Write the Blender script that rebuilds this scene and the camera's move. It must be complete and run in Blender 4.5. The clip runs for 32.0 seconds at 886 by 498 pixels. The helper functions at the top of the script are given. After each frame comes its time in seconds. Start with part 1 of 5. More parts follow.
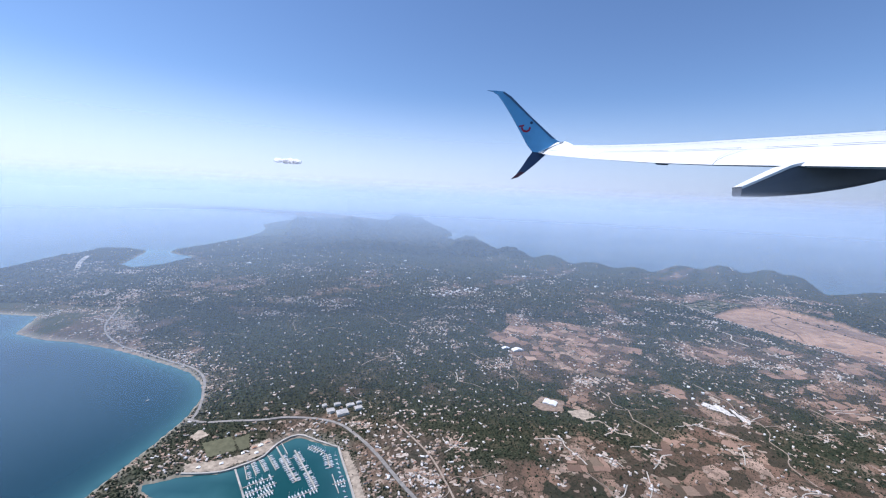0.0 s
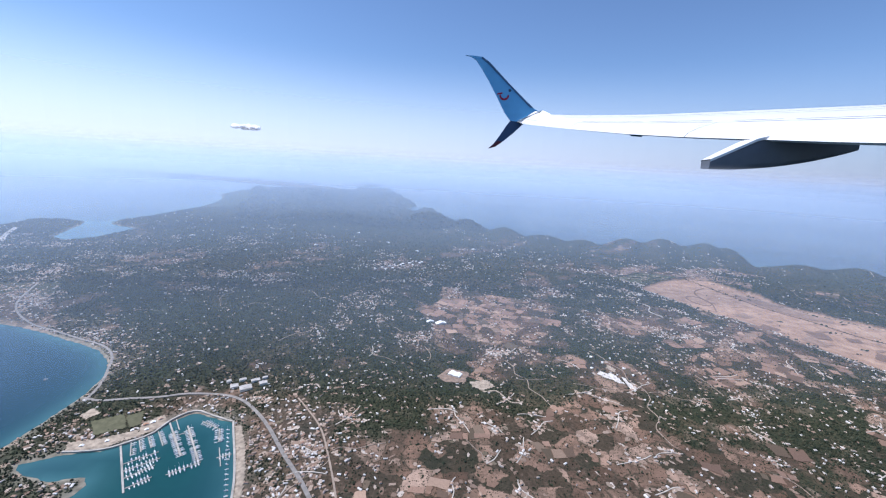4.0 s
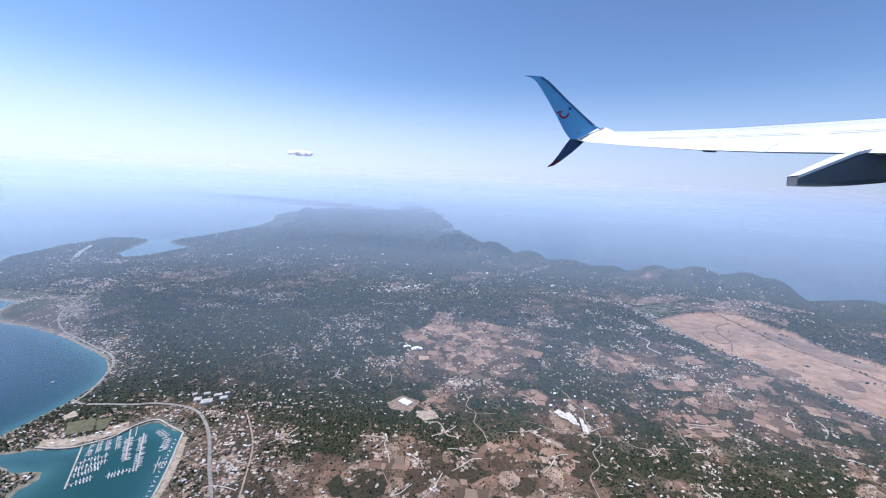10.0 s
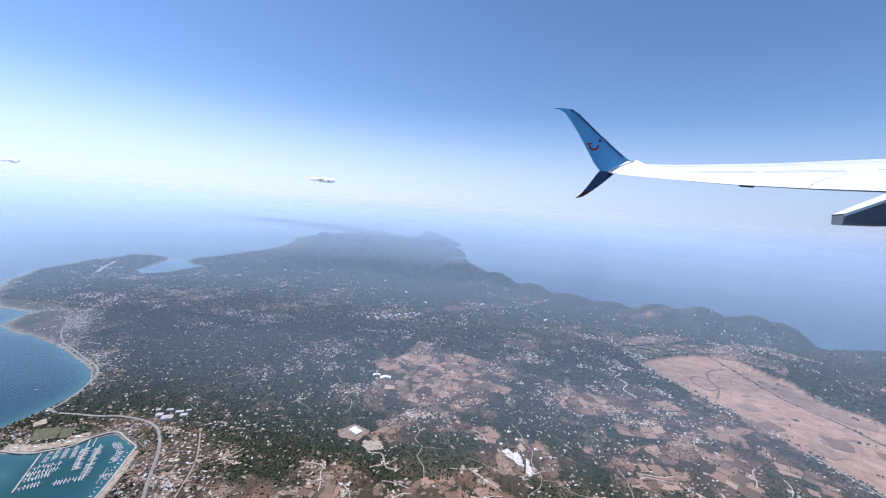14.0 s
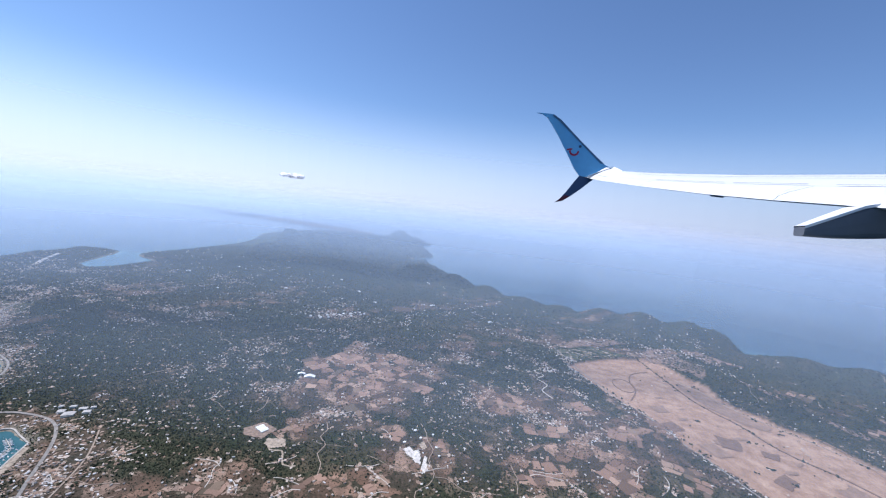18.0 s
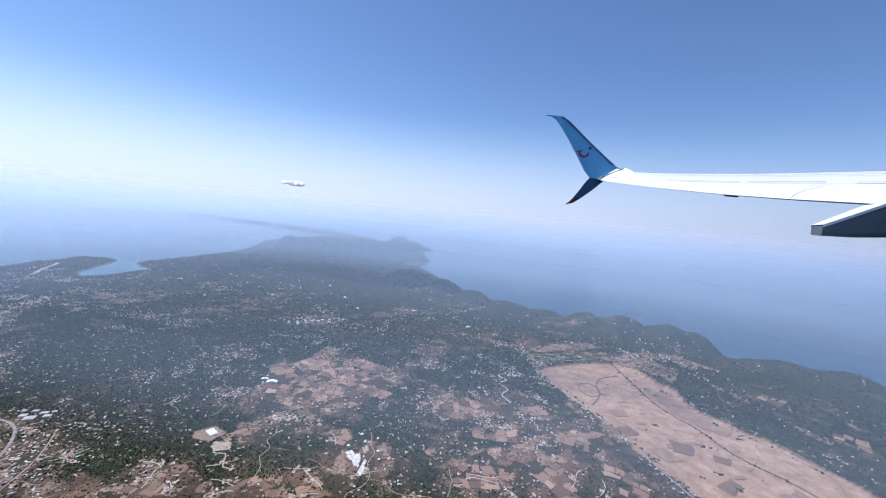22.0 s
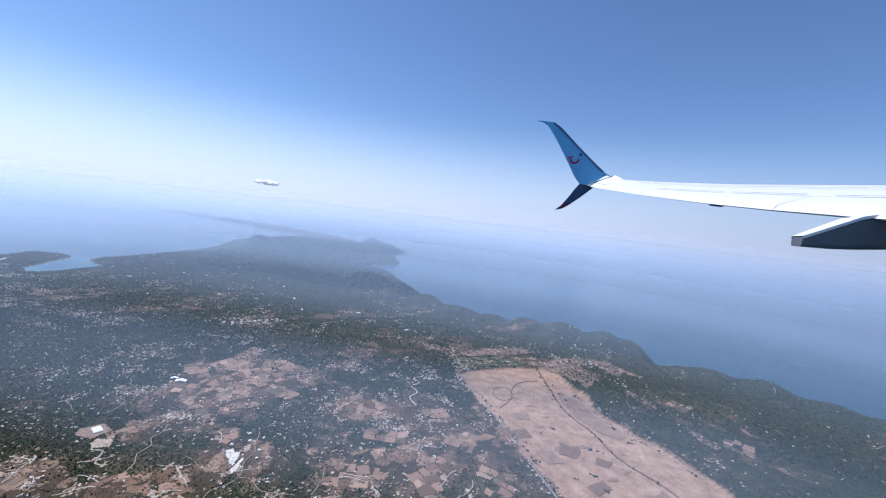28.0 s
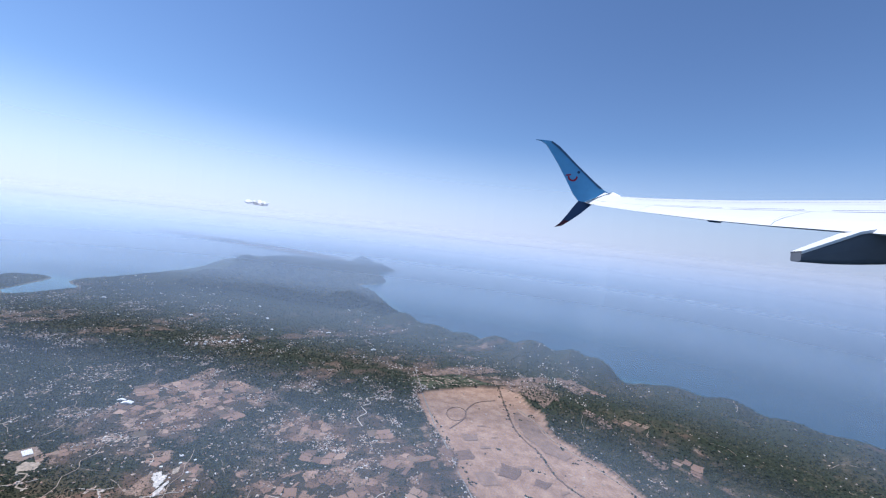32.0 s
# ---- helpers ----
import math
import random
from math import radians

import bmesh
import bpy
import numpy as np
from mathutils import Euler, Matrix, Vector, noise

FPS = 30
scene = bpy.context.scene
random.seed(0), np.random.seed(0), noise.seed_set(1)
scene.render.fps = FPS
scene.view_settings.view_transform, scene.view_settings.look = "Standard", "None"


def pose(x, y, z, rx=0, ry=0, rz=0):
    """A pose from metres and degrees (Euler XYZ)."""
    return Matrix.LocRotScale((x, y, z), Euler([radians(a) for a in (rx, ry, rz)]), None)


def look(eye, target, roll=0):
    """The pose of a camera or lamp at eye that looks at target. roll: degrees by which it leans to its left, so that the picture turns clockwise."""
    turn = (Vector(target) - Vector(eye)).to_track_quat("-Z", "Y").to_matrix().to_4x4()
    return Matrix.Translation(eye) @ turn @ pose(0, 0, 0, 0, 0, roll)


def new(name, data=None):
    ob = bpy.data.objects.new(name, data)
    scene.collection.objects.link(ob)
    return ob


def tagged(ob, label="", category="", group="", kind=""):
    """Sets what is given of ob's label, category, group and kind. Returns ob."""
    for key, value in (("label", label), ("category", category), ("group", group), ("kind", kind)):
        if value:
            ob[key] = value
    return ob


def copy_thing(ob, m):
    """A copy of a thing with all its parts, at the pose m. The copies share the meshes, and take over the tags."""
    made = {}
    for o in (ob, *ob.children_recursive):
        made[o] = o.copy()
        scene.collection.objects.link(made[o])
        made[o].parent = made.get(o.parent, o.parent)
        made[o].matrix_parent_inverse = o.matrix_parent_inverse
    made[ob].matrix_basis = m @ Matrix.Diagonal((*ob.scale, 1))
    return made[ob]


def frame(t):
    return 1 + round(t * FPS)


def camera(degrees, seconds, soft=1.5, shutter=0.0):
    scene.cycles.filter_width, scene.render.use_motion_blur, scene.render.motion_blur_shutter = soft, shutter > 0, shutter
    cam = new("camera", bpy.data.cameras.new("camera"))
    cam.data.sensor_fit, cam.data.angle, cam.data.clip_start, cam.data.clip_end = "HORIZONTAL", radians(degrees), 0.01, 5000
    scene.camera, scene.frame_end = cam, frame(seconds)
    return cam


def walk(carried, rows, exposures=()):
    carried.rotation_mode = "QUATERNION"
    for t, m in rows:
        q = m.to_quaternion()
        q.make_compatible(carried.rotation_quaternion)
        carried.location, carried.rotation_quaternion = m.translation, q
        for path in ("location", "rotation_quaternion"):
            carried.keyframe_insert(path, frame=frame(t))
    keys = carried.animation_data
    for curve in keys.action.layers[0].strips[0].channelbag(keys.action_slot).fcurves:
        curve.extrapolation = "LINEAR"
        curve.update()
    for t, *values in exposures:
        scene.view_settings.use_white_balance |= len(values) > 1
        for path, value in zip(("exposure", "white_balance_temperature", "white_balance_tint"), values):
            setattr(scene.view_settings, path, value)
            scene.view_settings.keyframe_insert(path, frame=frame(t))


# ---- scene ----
# A flight over a hilly coastal island, seen from a cabin window behind the wing.
# The land is laid out at one fiftieth of its size, so that it reaches the horizon inside the
# camera's range; the wing stands far off, where it keeps its place against the sky.
cam = camera(96.9, 32.0, soft=1.15)
PATH = [
    (0, (-33.843, 1.958, 23.822), (-35.069, 51.489, 17.099), 2.68),
    (0.5, (-32.844, 1.926, 23.996), (-32.824, 51.226, 15.660), 2.84),
    (1, (-31.843, 1.895, 24.170), (-31.384, 51.076, 15.166), 2.98),
    (1.5, (-30.838, 1.866, 24.344), (-30.113, 50.951, 14.853), 3.10),
    (2, (-29.830, 1.837, 24.518), (-28.891, 50.852, 14.688), 3.09),
    (2.5, (-28.820, 1.810, 24.693), (-27.722, 50.792, 14.712), 3.07),
    (3, (-27.807, 1.786, 24.869), (-26.541, 50.725, 14.705), 3.05),
    (3.5, (-26.790, 1.761, 25.045), (-25.245, 50.617, 14.524), 3.13),
    (4, (-25.769, 1.738, 25.221), (-23.942, 50.619, 14.862), 3.44),
    (4.5, (-24.746, 1.717, 25.397), (-22.616, 50.481, 14.556), 3.74),
    (6.5, (-20.621, 1.644, 26.108), (-18.543, 50.561, 15.968), 4.20),
    (7, (-19.582, 1.629, 26.285), (-17.312, 50.493, 15.936), 4.25),
    (7.5, (-18.539, 1.616, 26.465), (-16.117, 50.511, 16.294), 4.25),
    (8, (-17.494, 1.604, 26.644), (-15.154, 50.542, 16.664), 4.32),
    (8.5, (-16.446, 1.594, 26.824), (-14.949, 50.599, 17.014), 4.30),
    (9, (-15.394, 1.584, 27.003), (-15.774, 50.643, 17.355), 3.96),
    (9.5, (-14.339, 1.576, 27.184), (-17.276, 50.642, 18.023), 3.46),
    (10, (-13.281, 1.568, 27.364), (-18.823, 50.544, 18.955), 2.87),
    (10.5, (-12.220, 1.563, 27.545), (-19.499, 50.424, 19.824), 2.52),
    (11, (-11.156, 1.560, 27.726), (-19.265, 50.391, 20.673), 2.42),
    (11.5, (-10.090, 1.556, 27.909), (-18.601, 50.424, 21.623), 2.72),
    (12, (-9.020, 1.555, 28.091), (-17.787, 50.440, 22.310), 3.04),
    (12.5, (-7.946, 1.555, 28.273), (-16.974, 50.435, 22.873), 3.50),
    (13, (-6.869, 1.557, 28.456), (-16.010, 50.440, 23.275), 3.93),
    (13.5, (-5.790, 1.558, 28.639), (-14.993, 50.442, 23.571), 4.19),
    (14, (-4.707, 1.562, 28.823), (-13.790, 50.452, 23.600), 4.46),
    (14.5, (-3.621, 1.568, 29.007), (-12.597, 50.457, 23.594), 4.63),
    (16.5, (0.753, 1.602, 29.747), (-7.596, 50.579, 24.123), 5.66),
    (17, (1.855, 1.614, 29.933), (-6.020, 50.711, 24.688), 5.92),
    (17.5, (2.960, 1.627, 30.119), (-4.299, 50.840, 25.082), 6.22),
    (18, (4.068, 1.641, 30.305), (-2.623, 50.936, 25.282), 6.32),
    (18.5, (5.179, 1.657, 30.493), (-1.091, 50.977, 25.174), 6.28),
    (19, (6.292, 1.675, 30.680), (0.333, 50.994, 25.007), 6.15),
    (19.5, (7.409, 1.693, 30.867), (1.400, 50.988, 25.044), 5.94),
    (20, (8.529, 1.713, 31.056), (2.132, 50.989, 25.489), 5.85),
    (20.5, (9.653, 1.734, 31.244), (2.727, 50.956, 25.838), 5.75),
    (21, (10.779, 1.757, 31.433), (3.082, 50.906, 26.420), 5.58),
    (21.5, (11.909, 1.781, 31.622), (3.777, 50.874, 26.750), 5.45),
    (22, (13.041, 1.806, 31.812), (4.911, 50.920, 27.157), 5.45),
    (22.5, (14.176, 1.833, 32.002), (6.403, 51.022, 27.529), 5.59),
    (23, (15.315, 1.860, 32.193), (8.119, 51.149, 27.850), 5.87),
    (23.5, (16.458, 1.889, 32.383), (9.778, 51.253, 28.074), 6.26),
    (24, (17.603, 1.921, 32.574), (11.231, 51.306, 28.048), 6.54),
    (24.5, (18.750, 1.952, 32.766), (12.603, 51.327, 27.839), 6.68),
    (25, (19.901, 1.985, 32.957), (13.872, 51.336, 27.654), 6.80),
    (25.5, (21.056, 2.019, 33.149), (15.093, 51.361, 27.682), 6.83),
    (27.5, (25.704, 2.171, 33.922), (18.979, 51.508, 29.385), 7.10),
    (28, (26.874, 2.212, 34.116), (19.807, 51.527, 29.858), 6.87),
    (28.5, (28.046, 2.255, 34.311), (20.602, 51.541, 30.384), 6.64),
    (29, (29.222, 2.298, 34.506), (21.495, 51.568, 30.934), 6.38),
    (29.5, (30.402, 2.343, 34.700), (22.550, 51.609, 31.344), 6.16),
    (30, (31.584, 2.390, 34.895), (23.782, 51.667, 31.598), 6.05),
    (30.5, (32.769, 2.437, 35.092), (24.988, 51.728, 31.948), 5.89),
    (31, (33.957, 2.487, 35.288), (26.219, 51.793, 32.283), 6.15),
    (31.5, (35.149, 2.538, 35.485), (27.521, 51.885, 32.902), 6.26),
    (32, (36.343, 2.589, 35.682), (28.885, 51.988, 33.654), 6.44),
]
walk(cam, [(t, look(eye, target, roll)) for t, eye, target, roll in PATH], exposures=[(0, 0.33, 5800, 15), (9, 0.37, 5800, 15), (14, 0.33, 5800, 15), (32, 0.20, 5700, 14)])

# ---- world, sun ----
SUN_AZ, SUN_EL = -80.0, 59.0
world = bpy.data.worlds.new("sky")
scene.world = world
world.use_nodes = True
wn = world.node_tree
sky = wn.nodes.new("ShaderNodeTexSky")
sky.sky_type = "NISHITA"
sky.sun_disc = False
sky.sun_elevation = radians(SUN_EL)
sky.sun_rotation = radians(SUN_AZ)
sky.altitude = 600
sky.air_density, sky.dust_density, sky.ozone_density = 1.0, 0.1, 4.0
wn.links.new(sky.outputs[0], wn.nodes["Background"].inputs[0])
wn.nodes["Background"].inputs[1].default_value = 0.104
sun_data = bpy.data.lights.new("sun", "SUN")
sun_data.energy, sun_data.angle, sun_data.color = 4.1, radians(0.5), (1.0, 0.965, 0.92)
sun = new("sun", sun_data)
a, e = radians(SUN_AZ), radians(SUN_EL)
sun.matrix_world = look((0, 0, 300), (-300 * math.sin(a) * math.cos(e), -300 * math.cos(a) * math.cos(e), 300 - 300 * math.sin(e)))


# ---- helpers ----
def value_noise(x, y, seed=0):
    """Smooth noise, 0 to 1, for arrays of places."""
    xi, yi = np.floor(x).astype(np.int64), np.floor(y).astype(np.int64)
    fx, fy = x - xi, y - yi
    fx, fy = fx * fx * (3 - 2 * fx), fy * fy * (3 - 2 * fy)

    def rnd(i, j):
        n = (i * 374761393 + j * 668265263 + seed * 974711) & 0x7FFFFFFF
        n = ((n ^ (n >> 13)) * 1274126177) & 0x7FFFFFFF
        return ((n ^ (n >> 16)) & 0xFFFF) / 65535.0

    top = rnd(xi, yi) * (1 - fx) + rnd(xi + 1, yi) * fx
    low = rnd(xi, yi + 1) * (1 - fx) + rnd(xi + 1, yi + 1) * fx
    return top * (1 - fy) + low * fy


def fbm(x, y, size, seed=0, octaves=4):
    total, amp, norm = 0.0, 1.0, 0.0
    x, y = np.asarray(x, float) / size, np.asarray(y, float) / size
    for k in range(octaves):
        total = total + amp * value_noise(x, y, seed + 17 * k)
        norm += amp
        x, y, amp = x * 2.03 + 5.1, y * 2.03 + 1.7, amp * 0.5
    return total / norm


def smooth(lo, hi, v):
    t = np.clip((v - lo) / (hi - lo), 0, 1)
    return t * t * (3 - 2 * t)


def inside(poly, x, y):
    """Which places lie in a polygon."""
    x, y = np.asarray(x, float), np.asarray(y, float)
    out = np.zeros(x.shape, bool)
    for (x0, y0), (x1, y1) in zip(poly, poly[1:] + poly[:1]):
        if y0 == y1:
            continue
        out ^= ((y0 > y) != (y1 > y)) & (x < (x1 - x0) * (y - y0) / (y1 - y0) + x0)
    return out


def off_line(line, x, y, closed=False):
    """Distance of places from a line of points."""
    x, y = np.asarray(x, float), np.asarray(y, float)
    best = np.full(x.shape, 1e9)
    pts = line + line[:1] if closed else line
    for (x0, y0), (x1, y1) in zip(pts, pts[1:]):
        dx, dy = x1 - x0, y1 - y0
        t = np.clip(((x - x0) * dx + (y - y0) * dy) / (dx * dx + dy * dy + 1e-9), 0, 1)
        best = np.minimum(best, np.hypot(x - x0 - t * dx, y - y0 - t * dy))
    return best


def wiggle(poly, amount, step, seed, closed=True):
    """A polygon with finer, uneven edges."""
    out = []
    pts = poly + poly[:1] if closed else poly
    for (x0, y0), (x1, y1) in zip(pts, pts[1:]):
        n = max(1, int(math.hypot(x1 - x0, y1 - y0) / step))
        for k in range(n):
            t = k / n
            out.append((x0 + (x1 - x0) * t, y0 + (y1 - y0) * t))
    if not closed:
        out.append(poly[-1])
    arr = np.array(out)
    nx = fbm(arr[:, 0], arr[:, 1], 4 * step, seed) - 0.5
    ny = fbm(arr[:, 0] + 99, arr[:, 1], 4 * step, seed + 5) - 0.5
    return [(float(px + amount * u), float(py + amount * v)) for (px, py), u, v in zip(out, nx, ny)]


# ---- materials ----
def material(name, rough=0.9, metal=0.0, spec=0.3):
    m = bpy.data.materials.new(name)
    m.use_nodes = True
    b = m.node_tree.nodes["Principled BSDF"]
    b.inputs["Roughness"].default_value = rough
    b.inputs["Metallic"].default_value = metal
    b.inputs["Specular IOR Level"].default_value = spec
    return m, m.node_tree.nodes, m.node_tree.links, b


def noise_node(n, l, scale, detail=4.0, rough=0.6):
    co = n.new("ShaderNodeNewGeometry")
    t = n.new("ShaderNodeTexNoise")
    t.inputs["Scale"].default_value, t.inputs["Detail"].default_value, t.inputs["Roughness"].default_value = scale, detail, rough
    l.new(co.outputs["Position"], t.inputs["Vector"])
    return t.outputs["Fac"]


def ramp(n, l, fac, *stops):
    r = n.new("ShaderNodeValToRGB")
    while len(r.color_ramp.elements) < len(stops):
        r.color_ramp.elements.new(0.5)
    for el, (p, c) in zip(r.color_ramp.elements, stops):
        el.position, el.color = p, (*c, 1)
    l.new(fac, r.inputs[0])
    return r.outputs[0]


def mix(n, l, fac, a, b, blend="MIX"):
    m = n.new("ShaderNodeMix")
    m.data_type, m.blend_type = "RGBA", blend
    for v, i in ((fac, 0), (a, 6), (b, 7)):
        if isinstance(v, (int, float)):
            m.inputs[i].default_value = v
        elif isinstance(v, tuple):
            m.inputs[i].default_value = (*v, 1)
        else:
            l.new(v, m.inputs[i])
    return m.outputs[2]


def attr(n, name):
    t = n.new("ShaderNodeAttribute")
    t.attribute_name = name
    return t.outputs["Fac"]


def bump(n, l, b, height, strength=0.4, dist=0.05):
    k = n.new("ShaderNodeBump")
    k.inputs["Strength"].default_value, k.inputs["Distance"].default_value = strength, dist
    l.new(height, k.inputs["Height"])
    l.new(k.outputs[0], b.inputs["Normal"])


def plain_mat(name, color, rough=0.8, metal=0.0, scale=3.0, var=0.25, spec=0.3, rnd=0.0):
    m, n, l, b = material(name, rough, metal, spec)
    dark, light = tuple(c * (1 - var) for c in color), tuple(min(1, c * (1 + var)) for c in color)
    col = ramp(n, l, noise_node(n, l, scale), (0.3, dark), (0.7, light))
    if rnd:
        o = n.new("ShaderNodeObjectInfo")
        shade = ramp(n, l, o.outputs["Random"], (0, (1 - rnd,) * 3), (1, (1 + rnd * 0.4,) * 3))
        col = mix(n, l, 1.0, col, shade, "MULTIPLY")
    l.new(col, b.inputs["Base Color"])
    return m


def island_mat(name, stops, rough=0.85, by="island"):
    """Colours told apart piece by piece."""
    m, n, l, b = material(name, rough)
    if by == "island":
        r = n.new("ShaderNodeNewGeometry").outputs["Random Per Island"]
    else:
        r = n.new("ShaderNodeObjectInfo").outputs["Random"]
    col = ramp(n, l, r, *stops)
    grain = ramp(n, l, noise_node(n, l, 9.0), (0.25, (0.75,) * 3), (0.75, (1.15,) * 3))
    l.new(mix(n, l, 1.0, col, grain, "MULTIPLY"), b.inputs["Base Color"])
    return m


def ground_mat():
    m, n, l, b = material("dry_island_ground", 0.95, spec=0.1)
    big, mid, fine = noise_node(n, l, 0.09, 5), noise_node(n, l, 0.5, 6, 0.65), noise_node(n, l, 3.5, 6, 0.7)
    scrub = ramp(n, l, mid, (0.32, (0.026, 0.031, 0.021)), (0.46, (0.050, 0.046, 0.033)), (0.58, (0.098, 0.070, 0.050)), (0.70, (0.18, 0.124, 0.088)))
    earth = ramp(n, l, fine, (0.3, (0.050, 0.042, 0.028)), (0.5, (0.112, 0.076, 0.053)), (0.66, (0.22, 0.150, 0.108)), (0.8, (0.38, 0.275, 0.20)))
    dry = ramp(n, l, big, (0.42, (0, 0, 0)), (0.58, (1, 1, 1)))
    col = mix(n, l, mix(n, l, 0.7, (0, 0, 0), dry), scrub, earth)
    col = mix(n, l, attr(n, "wood"), col, ramp(n, l, fine, (0.3, (0.018, 0.030, 0.016)), (0.7, (0.045, 0.060, 0.030))))
    straw = ramp(n, l, mid, (0.3, (0.27, 0.165, 0.108)), (0.5, (0.37, 0.24, 0.162)), (0.7, (0.48, 0.33, 0.23)))
    col = mix(n, l, attr(n, "plain"), col, straw)
    built = ramp(n, l, fine, (0.32, (0.035, 0.036, 0.025)), (0.5, (0.085, 0.068, 0.05)), (0.70, (0.24, 0.19, 0.145)))
    col = mix(n, l, attr(n, "built"), col, built)
    col = mix(n, l, attr(n, "shore"), col, (0.42, 0.37, 0.29))
    cells, hedges = n.new("ShaderNodeTexVoronoi"), n.new("ShaderNodeTexVoronoi")
    hedges.feature = "DISTANCE_TO_EDGE"
    here = n.new("ShaderNodeNewGeometry").outputs["Position"]
    warp = n.new("ShaderNodeTexNoise")
    warp.inputs["Scale"].default_value, warp.inputs["Detail"].default_value = 0.7, 5.0
    l.new(here, warp.inputs["Vector"])
    bent = n.new("ShaderNodeVectorMath")
    bent.operation = "MULTIPLY_ADD"
    bent.inputs[1].default_value = (2.4, 2.4, 0.0)
    l.new(warp.outputs["Color"], bent.inputs[0])
    l.new(here, bent.inputs[2])
    bent = bent.outputs[0]
    for v in (cells, hedges):
        v.inputs["Scale"].default_value = 0.5
        l.new(bent, v.inputs["Vector"])
    lone = n.new("ShaderNodeSeparateXYZ")
    l.new(cells.outputs["Color"], lone.inputs[0])
    tones = ramp(n, l, lone.outputs[0], (0.1, (0.045, 0.044, 0.028)), (0.4, (0.13, 0.080, 0.053)), (0.62, (0.26, 0.160, 0.108)), (0.85, (0.40, 0.255, 0.175)), (1.0, (0.50, 0.35, 0.255)))
    tones = mix(n, l, ramp(n, l, hedges.outputs["Distance"], (0.01, (0.8, 0.8, 0.8)), (0.05, (0, 0, 0))), tones, (0.040, 0.042, 0.026))
    share = n.new("ShaderNodeMath")
    share.operation = "MULTIPLY"
    l.new(attr(n, "farm"), share.inputs[0])
    l.new(ramp(n, l, mid, (0.38, (0.35, 0.35, 0.35)), (0.6, (1, 1, 1))), share.inputs[1])
    col = mix(n, l, share.outputs[0], col, tones)
    grain = ramp(n, l, fine, (0.2, (0.6,) * 3), (0.8, (1.3,) * 3))
    l.new(mix(n, l, 0.8, col, grain, "MULTIPLY"), b.inputs["Base Color"])
    bump(n, l, b, fine, 0.6, 0.08)
    return m


def sea_mat():
    m, n, l, b = material("sea_water", 0.24, spec=0.5)
    big = noise_node(n, l, 0.02, 3)
    deep = ramp(n, l, big, (0.35, (0.0016, 0.028, 0.045)), (0.65, (0.0022, 0.038, 0.056)))
    harbour = ramp(n, l, noise_node(n, l, 0.3, 3), (0.3, (0.003, 0.052, 0.050)), (0.7, (0.005, 0.066, 0.062)))
    col = mix(n, l, attr(n, "harbour"), deep, harbour)
    col = mix(n, l, attr(n, "shoal"), col, (0.06, 0.17, 0.17))
    l.new(col, b.inputs["Base Color"])
    bump(n, l, b, noise_node(n, l, 2.5, 4), 0.018, 0.02)
    return m


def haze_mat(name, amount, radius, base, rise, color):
    """Translucent veil in place of sunlit haze: none at the ground, thickest at the layer's middle, gone at its top.
    """
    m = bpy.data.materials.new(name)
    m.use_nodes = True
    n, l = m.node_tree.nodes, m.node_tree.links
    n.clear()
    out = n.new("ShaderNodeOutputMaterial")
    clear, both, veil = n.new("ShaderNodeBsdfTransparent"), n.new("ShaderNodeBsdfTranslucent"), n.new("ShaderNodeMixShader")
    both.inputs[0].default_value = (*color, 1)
    # Normal turned down so every veil takes the sun evenly.
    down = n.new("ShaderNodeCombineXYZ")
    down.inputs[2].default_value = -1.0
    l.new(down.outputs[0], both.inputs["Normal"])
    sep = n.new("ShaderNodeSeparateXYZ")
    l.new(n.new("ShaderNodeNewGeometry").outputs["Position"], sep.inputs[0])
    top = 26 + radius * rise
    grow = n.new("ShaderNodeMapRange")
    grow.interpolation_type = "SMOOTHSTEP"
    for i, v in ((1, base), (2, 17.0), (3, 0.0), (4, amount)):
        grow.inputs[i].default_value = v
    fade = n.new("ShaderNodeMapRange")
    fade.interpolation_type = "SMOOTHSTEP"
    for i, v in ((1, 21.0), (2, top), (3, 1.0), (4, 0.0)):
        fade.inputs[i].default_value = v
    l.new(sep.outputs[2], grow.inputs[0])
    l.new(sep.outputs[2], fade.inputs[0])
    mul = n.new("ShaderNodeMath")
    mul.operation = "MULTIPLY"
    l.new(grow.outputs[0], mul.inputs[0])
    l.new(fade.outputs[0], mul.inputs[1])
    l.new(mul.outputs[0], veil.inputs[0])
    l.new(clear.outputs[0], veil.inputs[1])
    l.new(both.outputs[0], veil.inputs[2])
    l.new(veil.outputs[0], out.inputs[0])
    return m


GROUND, SEA = ground_mat(), sea_mat()
LEAF = island_mat("tree_crowns", ((0, (0.020, 0.030, 0.017)), (0.5, (0.040, 0.050, 0.028)), (0.85, (0.068, 0.070, 0.040)), (1, (0.110, 0.092, 0.055))), 0.95)
WALL = island_mat("rendered_walls", ((0, (0.76, 0.70, 0.60)), (0.45, (0.60, 0.50, 0.38)), (0.8, (0.80, 0.76, 0.69)), (1, (0.52, 0.39, 0.28))))
ROOF = island_mat("tiled_roofs", ((0, (0.36, 0.22, 0.15)), (0.35, (0.42, 0.30, 0.22)), (0.58, (0.52, 0.44, 0.36)), (0.76, (0.74, 0.69, 0.62)), (0.9, (0.80, 0.77, 0.72)), (1, (0.44, 0.28, 0.19))))
WALL1 = island_mat("rendered_wall", ((0, (0.80, 0.77, 0.70)), (0.5, (0.74, 0.67, 0.55)), (1, (0.82, 0.80, 0.76))), by="object")
